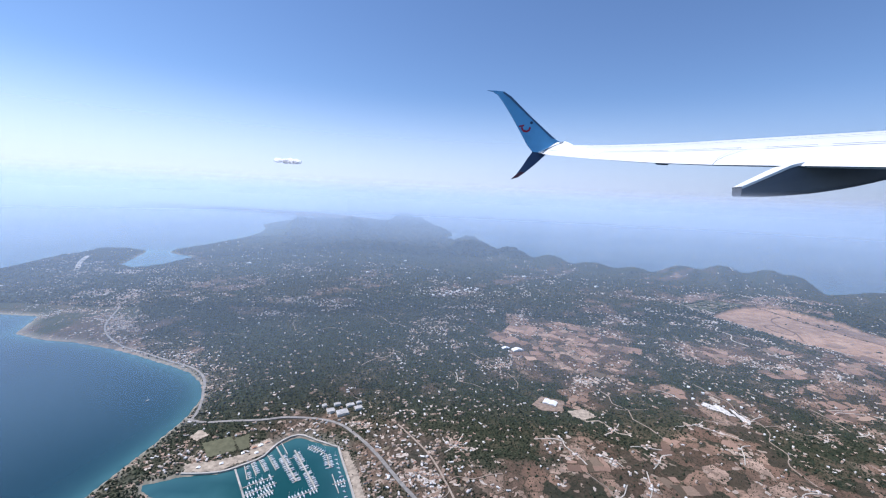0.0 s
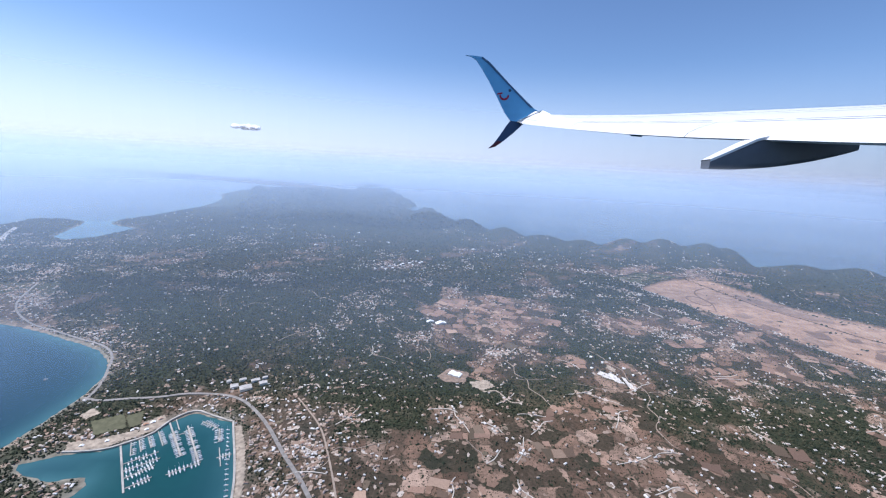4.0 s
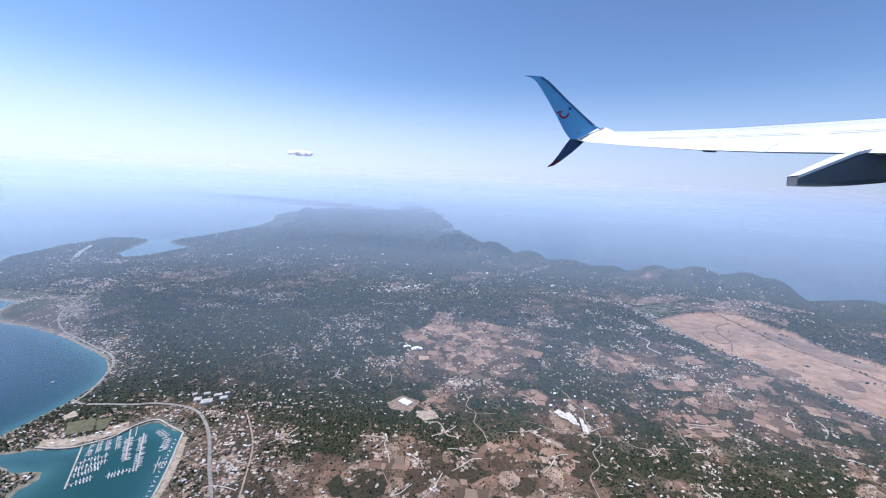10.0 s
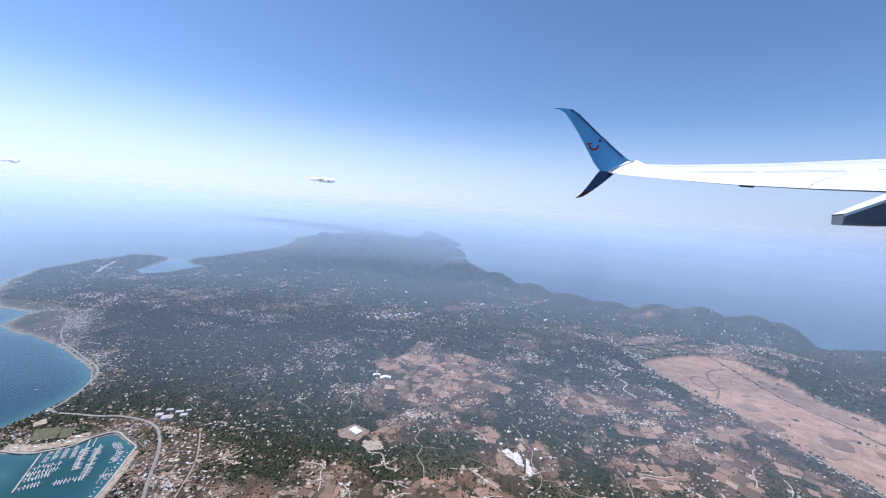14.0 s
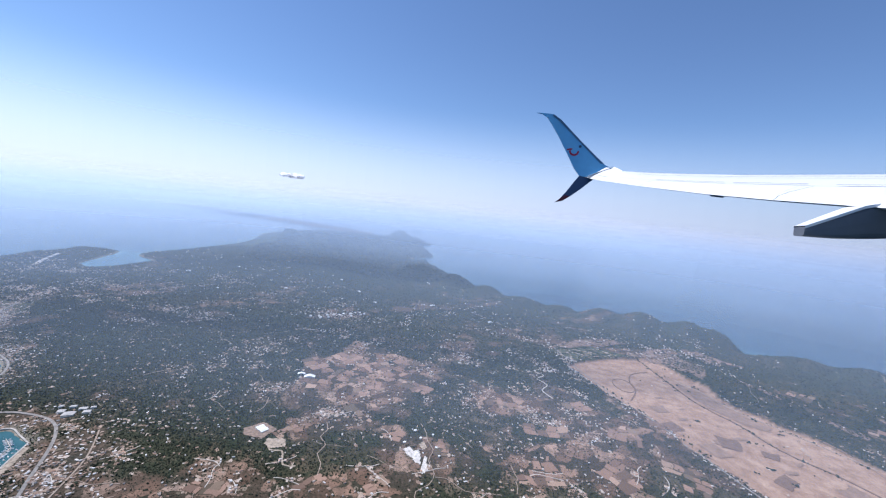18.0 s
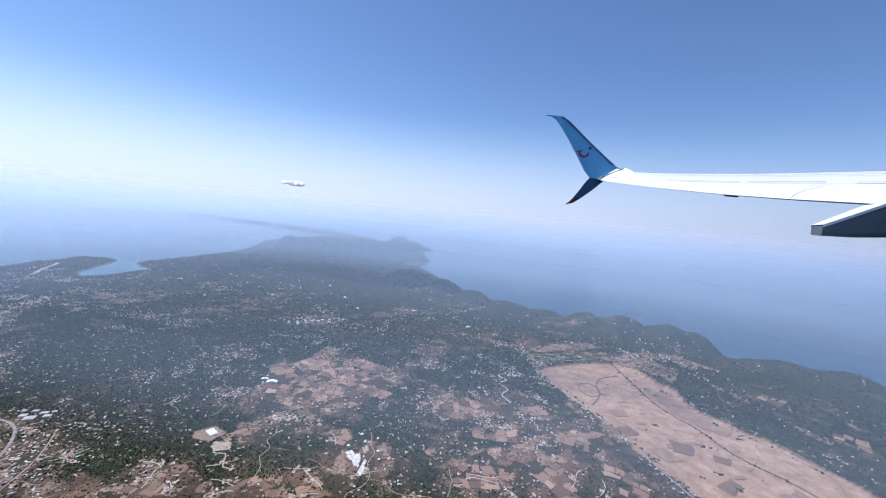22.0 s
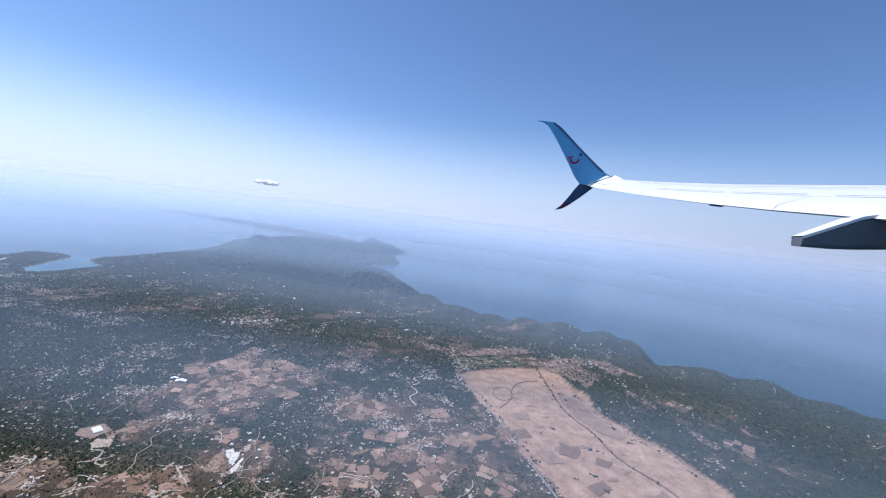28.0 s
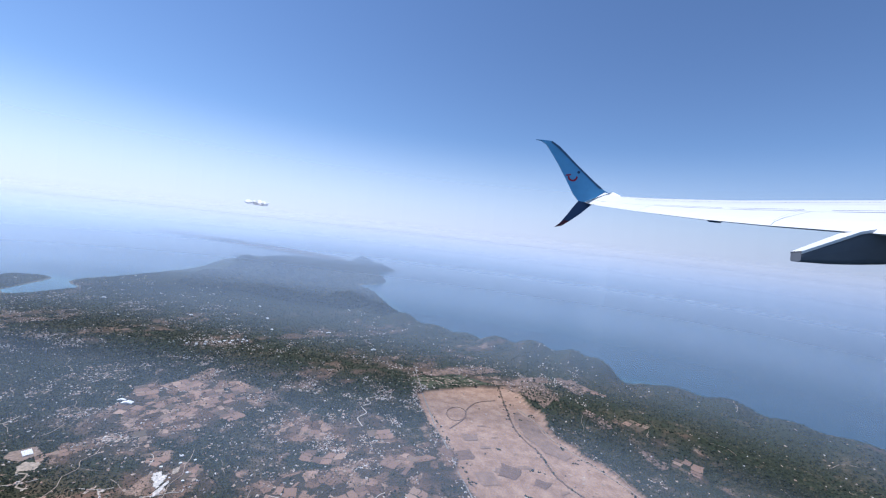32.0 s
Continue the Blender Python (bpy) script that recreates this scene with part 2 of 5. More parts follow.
ROOF1 = island_mat("tiled_roof", ((0, (0.42, 0.24, 0.15)), (0.4, (0.52, 0.36, 0.26)), (0.7, (0.78, 0.74, 0.68)), (1, (0.50, 0.30, 0.20))), by="object")
FIELD = island_mat("field_soil", ((0, (0.24, 0.148, 0.098)), (0.3, (0.34, 0.215, 0.148)), (0.55, (0.16, 0.100, 0.068)), (0.75, (0.10, 0.078, 0.048)), (1, (0.44, 0.295, 0.205))), by="object")
ASPHALT = plain_mat("sunlit_asphalt", (0.26, 0.235, 0.205), 0.9, scale=2)
TRACK = plain_mat("pale_dirt_track", (0.34, 0.265, 0.20), 0.95, scale=2)
CONCRETE = plain_mat("pale_concrete", (0.43, 0.39, 0.335), 0.85, scale=1.5)
PALE = plain_mat("bare_pale_ground", (0.52, 0.46, 0.38), 0.95, scale=1.2)
WHITE = plain_mat("white_painted_metal", (0.80, 0.79, 0.76), 0.7, scale=2, var=0.05)
GREY = plain_mat("grey_roof_sheet", (0.42, 0.39, 0.35), 0.6, scale=2)
HULL = island_mat("boat_hulls", ((0, (0.82, 0.82, 0.80)), (0.7, (0.80, 0.80, 0.80)), (0.85, (0.10, 0.16, 0.30)), (1, (0.7, 0.7, 0.68))), 0.35, by="object")
WOODEN = plain_mat("boat_deck_wood", (0.42, 0.30, 0.19), 0.7, scale=8)

# ---- plan of the land ----
COAST_NEAR = [(-38.4, -80), (-38.7, 10), (-39.1, 25.1), (-40.0, 28.3), (-41.5, 31.4), (-43.7, 35.5), (-47.9, 36.8), (-49.2, 35.2), (-49.7, 33.5), (-50.8, 32.3), (-52.5, 31.2), (-55.1, 30.7), (-56.4, 29.9), (-57.6, 29.4), (-56.2, 28.6), (-53.6, 27.9), (-51.4, 28.5), (-50.7, 27.4), (-51.1, 26.4), (-50.4, 24.6), (-49.8, 14), (-51, -80), (-66, -80), (-62, 14), (-60.8, 24), (-60.6, 29), (-60.5, 31.5), (-60.3, 35), (-60.4, 39)]
COAST_BAY = [(-61.3, 42.6), (-63.4, 45.8), (-66.6, 48.4), (-70.4, 50.2), (-75.5, 52), (-81.5, 54.2), (-88.6, 55.6), (-94.6, 55.8), (-99.8, 57.2), (-102, 61), (-104.8, 65.2), (-113, 65), (-126, 71), (-140, 83), (-149.5, 97), (-154, 115), (-154, 130), (-148, 137.4), (-141, 135.2), (-136.4, 128), (-132, 118), (-128.6, 110.4), (-122.2, 107), (-119.2, 112), (-118.8, 121), (-119.4, 128), (-126, 130.4), (-131.6, 133.6), (-134.2, 141), (-132.6, 152), (-132, 167), (-133, 190), (-136, 206), (-142, 224), (-156, 250), (-160, 285), (-150, 330)]
COAST_WEST = [(-110, 350), (-70, 345), (-50, 322), (-48, 311), (-56, 296), (-52, 275), (-38, 256), (-33.6, 243), (-38, 231), (-44.5, 221.5), (-34, 211), (-25.5, 199.5), (-17, 184), (-9, 170), (-2.5, 162), (3, 155.4), (9, 149.5), (16.3, 145.6), (23, 143.6), (29.4, 140.6), (38, 134.6), (48, 131.4), (58, 129), (66.5, 125), (72.4, 120.4), (74, 116.8), (76.4, 117.4), (79.6, 119.6), (89.4, 116.2), (101, 109.6), (109, 101.4), (114.4, 98.6), (121.4, 98), (138, 84), (170, 30), (200, -80)]
COAST = wiggle(COAST_NEAR, 0.30, 1.2, 3, closed=False) + wiggle(COAST_BAY, 0.9, 2.4, 4, closed=False) + wiggle(COAST_WEST, 1.8, 2.2, 5, closed=False)
COAST_ROUGH = COAST_NEAR + COAST_BAY + COAST_WEST
# hills: place, height, half widths along and across, turn in degrees
HILLS = [(-125, 233, 8.8, 7.5, 13, 15), (-112, 227, 2.2, 8, 12, 0), (-136, 222, 2.6, 7, 22, 5), (-86, 203, 11.0, 10, 13, 0), (-98, 210, 3.0, 8, 14, 0), (-69, 200, 3.0, 12, 14, 0), (-71, 301, 11.0, 10.5, 14, 0), (-59, 304, 5.6, 6, 12, 0),
         (-90, 290, 2.4, 12, 14, 0), (-50, 262, 5.2, 10, 16, 10), (-42, 247, 4.2, 6, 8, 20), (-58, 232, 2.0, 13, 16, 0), (-104, 180, 3.4, 20, 24, 0), (-66, 172, 3.8, 26, 18, 0),
         (-42, 184, 4.6, 12, 13, 30), (-27, 167, 6.4, 10, 11, 40), (-12, 155.5, 5.0, 8, 7, 35), (2, 146, 3.8, 8, 6, 30), (14, 137.5, 3.0, 9, 5.5, 20), (27, 134, 2.6, 8, 5, 10),
         (38, 125, 5.4, 8, 6.4, 0), (49, 122.6, 6.8, 8.5, 6.4, 0), (59.5, 118.6, 6.9, 7.5, 6, -15), (66.5, 117.6, 5.8, 5, 5.4, -20), (70, 117, 3.6, 3, 3.6, 0),
         (84, 110, 2.6, 7, 5, -15), (93, 103, 4.0, 7, 6.5, -35), (101, 94.5, 3.9, 7, 8, -40), (109, 89, 3.9, 8, 9, -40), (122, 82, 4.0, 12, 11, -35),
         (-150, 128, 1.2, 4, 9, 0), (-148, 112, 1.0, 4, 9, -10), (55, 84.5, 1.6, 9, 3.2, -48), (78, 86, 2.0, 14, 9, -30), (24, 56, 1.0, 13, 12, 0),
         (-48, 68, 1.6, 16, 14, 0), (-70, 84, 1.5, 18, 12, 20), (-10, 108, 1.6, 22, 12, 0), (16, 73, 1.5, 7, 8, 10), (-52, 44, 0.9, 5, 3, 0), (2, 52, 0.9, 9, 6, 0), (24, 40, 1.0, 10, 6, 0)]
PLAIN_EDGE = [(21.4, 84.2), (25.0, 76.0), (29.6, 68.4), (32.2, 64.2), (33.2, 60.2), (35.6, 56.2), (38.9, 52.0), (43.2, 48.2), (50.83, 38.5), (67.3, 31.13), (76.8, 40.77), (66.4, 54.5), (62.4, 60.2), (60.2, 63.8), (56.5, 69.2), (55.2, 70.2), (53.6, 73.0), (50.4, 76.4), (48.9, 79.6), (48.6, 83.6), (45.4, 87.4), (44.2, 90.4), (43.6, 97.6), (40.2, 97.0), (37.9, 94.7), (31, 91.4), (26, 88.0)]
PLAIN = wiggle(PLAIN_EDGE, 2.2, 0.9, 9)
FIELDS = [(-27.79, 70.17), (-21.78, 77.23), (-8.92, 73.7), (-3.98, 66.65), (-5.98, 57.9), (-10, 50.27), (-16.99, 52.18), (-21.94, 57.9)]


def land_height(x, y):
    """Height of the land, below nought under the sea."""
    x, y = np.asarray(x, float), np.asarray(y, float)
    d = off_line(COAST, x, y, True)
    d = np.where(inside(COAST, x, y), d, -d)
    low = 0.10 + 0.5 * smooth(0, 6, d) + 1.1 * (fbm(x, y, 13, 11) - 0.3) * smooth(1.5, 16, d)
    low = low + 2.4 * (fbm(x, y, 40, 12) - 0.45) * smooth(8, 40, d) * smooth(60, 120, y)
    tops = np.zeros(x.shape)
    for hx, hy, h, a, b, turn in HILLS:
        c, s = math.cos(radians(turn)), math.sin(radians(turn))
        u, v = ((x - hx) * c + (y - hy) * s) / a, (-(x - hx) * s + (y - hy) * c) / b
        tops = (tops ** 3 + (h * np.exp(-1.1 * (u * u + v * v))) ** 3) ** (1 / 3)
    rough = 1 + 0.36 * (fbm(x, y, 14, 21, 5) - 0.5)
    flat = np.where(inside(PLAIN, x, y), 0.15, 1.0)
    up = np.maximum(low, 0.08) * np.where(flat < 1, 0.6, 1) + tops * rough * smooth(-0.5, 5, d) * 0.85
    return np.where(d > 0, up * smooth(-0.2, 0.5, d) + 0.02, np.maximum(-1.5, 0.35 * d - 0.02))


def fan(us, ys, wide):
    """Rows of places that spread with distance."""
    y = np.repeat(ys, len(us))
    x = np.tile(us, len(ys)) * wide(y)
    return x, y


def sheet(name, us, ys, wide, height, mat, marks):
    x, y = fan(us, ys, wide)
    z = height(x, y)
    nu, ny = len(us), len(ys)
    me = bpy.data.meshes.new(name)
    i = (np.arange(ny - 1)[:, None] * nu + np.arange(nu - 1)[None, :]).ravel()
    me.from_pydata(np.stack([x, y, z], 1).tolist(), [], np.stack([i, i + 1, i + nu + 1, i + nu], 1).tolist())
    me.polygons.foreach_set("use_smooth", np.ones(len(me.polygons), bool))
    for key, fn in marks.items():
        me.attributes.new(key, "FLOAT", "POINT").data.foreach_set("value", np.asarray(fn(x, y, z), np.float32))
    me.materials.append(mat)
    return tagged(new(name, me), kind="structure")


DRY_MIDDLE = [(-20, 50.27), (-7.99, 52.18), (4.02, 46.45), (12.2, 36.99), (10.21, 29.14), (-2.04, 31.13), (-14.21, 37.94)]
DRY_RIGHT = [(8.2, 17.2), (14.31, 27.16), (24.33, 38.88), (36.22, 44.55), (46.85, 35.1), (41, 21.2), (26, 14)]
EAST_FARMS = [(1.99, 70.17), (9.94, 66.65), (19.84, 71.93), (24.82, 70.17), (29.88, 61.4), (33.98, 52.18), (38.3, 42.66), (22.36, 36.99), (10.11, 40.77), (3.99, 55.04)]
DRY_SLOPES = [(-28.7, 19.2), (-27.51, 34.11), (-15.21, 38.88), (-4.07, 36.99), (6.12, 31.13), (14.32, 25.17), (6, 14)]
SEA_FARMS = [(59.7, 90.38), (70.2, 95.5), (74.8, 84.4), (83.3, 73.7), (71.7, 61.4), (62.6, 66.65), (65.2, 79)]
DARK_HILL = [(45.2, 91.5), (54.6, 95.4), (60, 90.4), (66, 80), (62.5, 66), (57.4, 70.2), (54.2, 73.6), (50.0, 79.0), (49.6, 84.2), (46.2, 88)]


def in_fields(x, y):
    """Open farmland with an uneven outline."""
    x, y = x + 9 * (fbm(x, y, 7, 71) - 0.5), y + 12 * (fbm(x, y, 7, 72) - 0.5)
    return inside(FIELDS, x, y) + 0.75 * inside(EAST_FARMS, x, y) + 0.85 * inside(DRY_SLOPES, x, y) + 0.6 * inside(SEA_FARMS, x, y) + 0.6 * inside(DRY_RIGHT, x, y) + 0.7 * inside(DRY_MIDDLE, x, y)


# woods and open ground: place, half widths, weight
WOODS = [(-53.4, 26.2, 3.4, 2.6, 0.30), (-50, 42.6, 5, 2.6, 0.25), (-44, 63, 10, 10, 0.14), (-59, 53, 5, 5, 0.14), (-12.6, 41, 4.6, 3.3, 0.22), (3, 37, 6.3, 4.6, 0.20), (14.7, 37.4, 7.2, 6, 0.20), (-55.8, 40.8, 3.2, 3.3, 0.20), (9.5, 55, 6.5, 4.7, 0.16), (11, 45, 7, 3.4, 0.16), (-9.8, 44.6, 3.4, 4, 0.22),
         (4.3, 51.7, 3, 2.7, 0.20), (-60, 60, 9, 14, 0.12), (24.8, 67, 4, 3, 0.10), (32.5, 47.5, 7, 3, 0.20), (-43.6, 84, 7, 9, 0.16), (5.6, 73, 6, 6, 0.16), (-38, 64, 5, 12, 0.14), (77, 90, 11, 6, 0.15)]
OPENINGS = [(-28.2, 28.4, 3.8, 2.2, 0.30), (-19.6, 35.6, 3.4, 2.6, 0.25), (-8.2, 35.9, 4, 3.9, 0.25), (-5.3, 31.8, 6.4, 2.5, 0.20), (16, 50, 6, 5, 0.12), (-13, 66, 9, 9.5, 0.18), (9.6, 63.8, 5.9, 6.1, 0.10)]


def spread(areas, x, y):
    """Sum of soft, uneven patches."""
    u, v = x + 3.2 * (fbm(x, y, 4, 73) - 0.5), y + 3.2 * (fbm(x, y, 4, 74) - 0.5)
    return sum(g * np.exp(-(((u - px) / a) ** 2 + ((v - py) / b) ** 2) ** 2 * 0.8) for px, py, a, b, g in areas)


def wood_cover(x, y):
    """How wooded the land is, 0 to 1."""
    w = 0.52 * fbm(x, y, 14, 31, 5) + 0.48 * fbm(x, y, 3.0, 32, 5)
    w = w + 0.14 * smooth(95, 150, y) + 0.10 * (np.hypot(x + 46, (y - 62) * 1.2) < 20) - 0.05 * smooth(0, 25, x) * smooth(62, 40, y)
    w = w + 0.22 * smooth(52, 66, x) - 0.15 * in_fields(x, y) + 0.3 * inside(DARK_HILL, x, y) - 1.0 * inside(PLAIN, x, y) + 0.16 * inside([(-61, 22), (-60, 37), (-51, 37), (-49, 31), (-55, 25)], x, y)
    w = w + spread(WOODS, x, y) - spread(OPENINGS, x, y) + 0.07 * smooth(-20, -34, x) * smooth(34, 42, y)
    return smooth(0.41, 0.54, w)


def built_cover(x, y):
    """How thickly built up the land is, 0 to 1."""
    b = 0.10 * smooth(0.45, 0.65, fbm(x, y, 7, 41))
    b = b + 0.75 * np.exp(-((x + 37) ** 2 / 26 + (y - 31) ** 2 / 90)) + 0.6 * np.exp(-((x + 45) ** 2 / 40 + (y - 38.5) ** 2 / 8)) + 0.35 * np.exp(-((x + 52.4) ** 2 / 3 + (y - 27.4) ** 2))
    b = b + 0.55 * np.exp(-off_line([(-61, 46), (-70, 52), (-84, 58), (-92, 66), (-100, 80)], x, y) ** 2 / 8)
    b = b + 0.6 * np.exp(-((x + 32) ** 2 / 60 + (y - 93) ** 2 / 18)) + 0.45 * np.exp(-off_line([(18.6, 94.6), (22.8, 84.4), (27.8, 71.8), (33.9, 59.6), (40, 48.4)], x, y) ** 2 / 2)
    b = b + 0.60 * smooth(0.55, 0.66, fbm(x, y, 3.2, 43)) * smooth(0.40, 0.58, fbm(x, y, 15, 44)) + 0.5 * np.exp(-((x + 112) ** 2 / 800 + (y - 88) ** 2 / 300)) * smooth(0.45, 0.65, fbm(x, y, 10, 47))
    b = b + 0.4 * np.exp(-((x - 71) ** 2 / 10 + (y - 111.5) ** 2 / 8)) + 0.5 * np.exp(-off_line([(49, 105), (54.6, 91.4), (59.4, 81), (61.6, 70)], x, y) ** 2 / 2.5) * smooth(0.42, 0.6, fbm(x, y, 4, 49)) + 0.35 * np.exp(-((x - 50) ** 2 / 80 + (y - 109) ** 2 / 30)) * smooth(0.45, 0.6, fbm(x, y, 5, 48))
    return np.clip(b * (1 - inside(PLAIN, x, y)) * (1 - 0.75 * smooth(62, 68, x) * smooth(110, 100, y)) * (1 - inside(DARK_HILL, x, y)), 0, 1)


us = np.sign(np.linspace(-1, 1, 420)) * np.abs(np.linspace(-1, 1, 420)) ** 1.05
ys = np.concatenate([np.linspace(-60, 10, 16)[:-1], 10 + 90 * np.linspace(0, 1, 190)[:-1] ** 1.15, 100 * 1.0 ** 0 + 340 * np.linspace(0, 1, 150) ** 1.2])
wide = lambda y: 70 + 1.05 * np.maximum(y, 0) + 12
land = sheet("ground", us, ys, wide, land_height, GROUND, {
    "wood": lambda x, y, z: wood_cover(x, y) * 0.85,
    "farm": lambda x, y, z: np.clip(2.2 * spread(OPENINGS[1:], x, y) + 0.9 * np.minimum(in_fields(x, y), 1) + 0.5 * smooth(0.45, 0.6, fbm(x, y, 9, 77)), 0, 0.95) * (1 - 0.7 * wood_cover(x, y)) * (1 - inside(PLAIN, x, y)) * smooth(150, 105, y),
    "plain": lambda x, y, z: inside(PLAIN, x, y).astype(float),
    "built": lambda x, y, z: np.clip(built_cover(x, y) * 0.5, 0, 0.7),
    "shore": lambda x, y, z: smooth(0.22, 0.03, z) * smooth(-0.15, 0.02, z) * 0.75})
tagged(land, "dry green and brown hilly island land with woods and fields", "ground")


class Cleared:
    """Ground kept free of trees and houses."""

    def __init__(self, x0, x1, y0, y1, cell):
        self.x, self.y = np.arange(x0, x1, cell), np.arange(y0, y1, cell)
        self.cell = cell
        self.v = np.zeros((len(self.y), len(self.x)), np.uint8)

    def window(self, pts, pad):
        a = np.array(pts)
        i0, i1 = np.searchsorted(self.x, [a[:, 0].min() - pad, a[:, 0].max() + pad])
        j0, j1 = np.searchsorted(self.y, [a[:, 1].min() - pad, a[:, 1].max() + pad])
        gx, gy = np.meshgrid(self.x[i0:i1], self.y[j0:j1])
        return self.v[j0:j1, i0:i1], gx, gy

    def area(self, poly):
        v, gx, gy = self.window(poly, 0)
        if v.size:
            v[inside(poly, gx, gy)] = 1

    def line(self, pts, width):
        for a, b in zip(pts, pts[1:]):
            v, gx, gy = self.window([a, b], width)
            if v.size:
                v[off_line([tuple(a), tuple(b)], gx, gy) < width / 2] = 1

    def read(self, x, y):
        i = np.clip(((x - self.x[0]) / self.cell + 0.5).astype(int), 0, len(self.x) - 1)
        j = np.clip(((y - self.y[0]) / self.cell + 0.5).astype(int), 0, len(self.y) - 1)
        return self.v[j, i]


CLEARED = Cleared(-110, 100, 8, 112, 0.12)


class Raster:
    """Values on a grid, read off between its points."""

    def __init__(self, x0, x1, y0, y1, cell, fn):
        self.at, self.cell = (x0, y0), cell
        gx, gy = np.meshgrid(np.arange(x0, x1, cell), np.arange(y0, y1, cell))
        self.v = fn(gx.ravel(), gy.ravel()).reshape(gx.shape)

    def read(self, x, y):
        u, v = (x - self.at[0]) / self.cell, (y - self.at[1]) / self.cell
        ok = (u >= 0) & (v >= 0) & (u < self.v.shape[1] - 1.001) & (v < self.v.shape[0] - 1.001)
        u, v = np.clip(u, 0, self.v.shape[1] - 1.001), np.clip(v, 0, self.v.shape[0] - 1.001)
        i, j = u.astype(int), v.astype(int)
        fu, fv = u - i, v - j
        a = self.v
        return (a[j, i] * (1 - fu) + a[j, i + 1] * fu) * (1 - fv) + (a[j + 1, i] * (1 - fu) + a[j + 1, i + 1] * fu) * fv, ok


NEAR_Z = Raster(-110, 100, 8, 112, 0.35, land_height)
FAR_Z = Raster(-270, 220, -60, 440, 1.6, land_height)
SHORE = Raster(-270, 220, -60, 440, 0.8, lambda x, y: np.where(inside(COAST, x, y), 1, -1) * off_line(COAST_ROUGH, x, y))


def ground_z(x, y):
    x, y = np.atleast_1d(np.asarray(x, float)), np.atleast_1d(np.asarray(y, float))
    z, ok = NEAR_Z.read(x, y)
    return np.where(ok, z, FAR_Z.read(x, y)[0])


def shore(x, y):
    """Distance inland from the shore, below nought at sea."""
    return SHORE.read(np.atleast_1d(np.asarray(x, float)), np.atleast_1d(np.asarray(y, float)))[0]


# the sea reaches the horizon
sea_u = np.linspace(-1, 1, 300)
sea_y = np.concatenate([[-4000, -1500, -400, -100], np.linspace(-60, 60, 110), 60 + 340 * np.linspace(0, 1, 90)[1:] ** 1.3, [500, 700, 1000, 1500, 2300, 3400, 4700]])
sea = sheet("water", sea_u, sea_y, lambda y: 130 + 1.2 * np.abs(y) + np.maximum(np.abs(y) - 170, 0) * 2.5, lambda x, y: np.zeros(len(x)), SEA, {
    "harbour": lambda x, y, z: smooth(3, 0.5, np.hypot((x + 47) / 3.2, (y - 28) / 4.5)) * (x > -59.4),
    "shoal": lambda x, y, z: 0.7 * np.exp(-np.maximum(off_line(COAST, x, y, True), 0) / 1.2) * (np.abs(y) < 300) + 0.40 * inside([(-142, 138), (-130, 138), (-114, 130), (-114, 104), (-130, 104)], x, y)})
tagged(sea, "blue green sea and sheltered bay water", "sea")


def far_headland(x0, y0, x1, y1, half, top):
    """A long low ridge of land across the strait."""
    n, m = 60, 9
    verts, faces = [], []
    for i in range(n):
        t = i / (n - 1)
        px, py = x0 + (x1 - x0) * t, y0 + (y1 - y0) * t
        h = top * math.sin(math.pi * t) ** 0.5 * (0.55 + 0.7 * float(fbm(np.array([px]), np.array([py]), 40, 91)[0]))
        for k in range(m):
            v = k / (m - 1) * 2 - 1
            verts.append((px + v * half * 0.5, py + v * half, -1 + (h + 1) * (1 - v * v)))
    for i in range(n - 1):
        for k in range(m - 1):
            a = i * m + k
            faces.append((a, a + 1, a + m + 1, a + m))
    me = bpy.data.meshes.new("far_headland")
    me.from_pydata(verts, [], faces)
    me.polygons.foreach_set("use_smooth", np.ones(len(faces), bool))
    me.materials.append(GROUND)
    return tagged(new("far_headland", me), "long dark low headland across the hazy sea", "headland", kind="structure")


far_headland(-400, 440, -110, 352, 14, 3.4)


# ---- translucent veils standing in for haze over the sea and the land ----
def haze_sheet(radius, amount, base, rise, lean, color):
    """An added thin upright veil at one distance from the flight line, leaning in at its top."""
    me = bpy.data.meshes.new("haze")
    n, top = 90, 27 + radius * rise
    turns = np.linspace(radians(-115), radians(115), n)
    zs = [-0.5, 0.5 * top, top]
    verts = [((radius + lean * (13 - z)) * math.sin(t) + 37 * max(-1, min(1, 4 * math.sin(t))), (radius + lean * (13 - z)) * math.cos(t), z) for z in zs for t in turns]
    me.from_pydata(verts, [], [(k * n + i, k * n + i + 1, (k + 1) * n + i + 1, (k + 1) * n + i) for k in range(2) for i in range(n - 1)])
    me.materials.append(haze_mat("haze_veil", amount, radius, base, rise, color))
    return tagged(new("haze_veil_sheet", me), "thin translucent veil standing in for pale blue haze", "haze", "haze layers", "structure")


# Nearest veil also stands in for window glare; the farthest whitens the horizon sky.
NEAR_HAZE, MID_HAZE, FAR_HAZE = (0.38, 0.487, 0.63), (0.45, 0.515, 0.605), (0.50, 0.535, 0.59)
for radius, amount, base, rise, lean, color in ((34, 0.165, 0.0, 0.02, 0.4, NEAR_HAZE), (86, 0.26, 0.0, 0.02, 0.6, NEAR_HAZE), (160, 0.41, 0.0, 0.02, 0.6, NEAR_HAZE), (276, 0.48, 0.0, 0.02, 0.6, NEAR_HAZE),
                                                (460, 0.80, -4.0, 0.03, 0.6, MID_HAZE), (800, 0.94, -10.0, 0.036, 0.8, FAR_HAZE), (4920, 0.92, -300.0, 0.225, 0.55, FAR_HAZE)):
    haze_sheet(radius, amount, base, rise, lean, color)

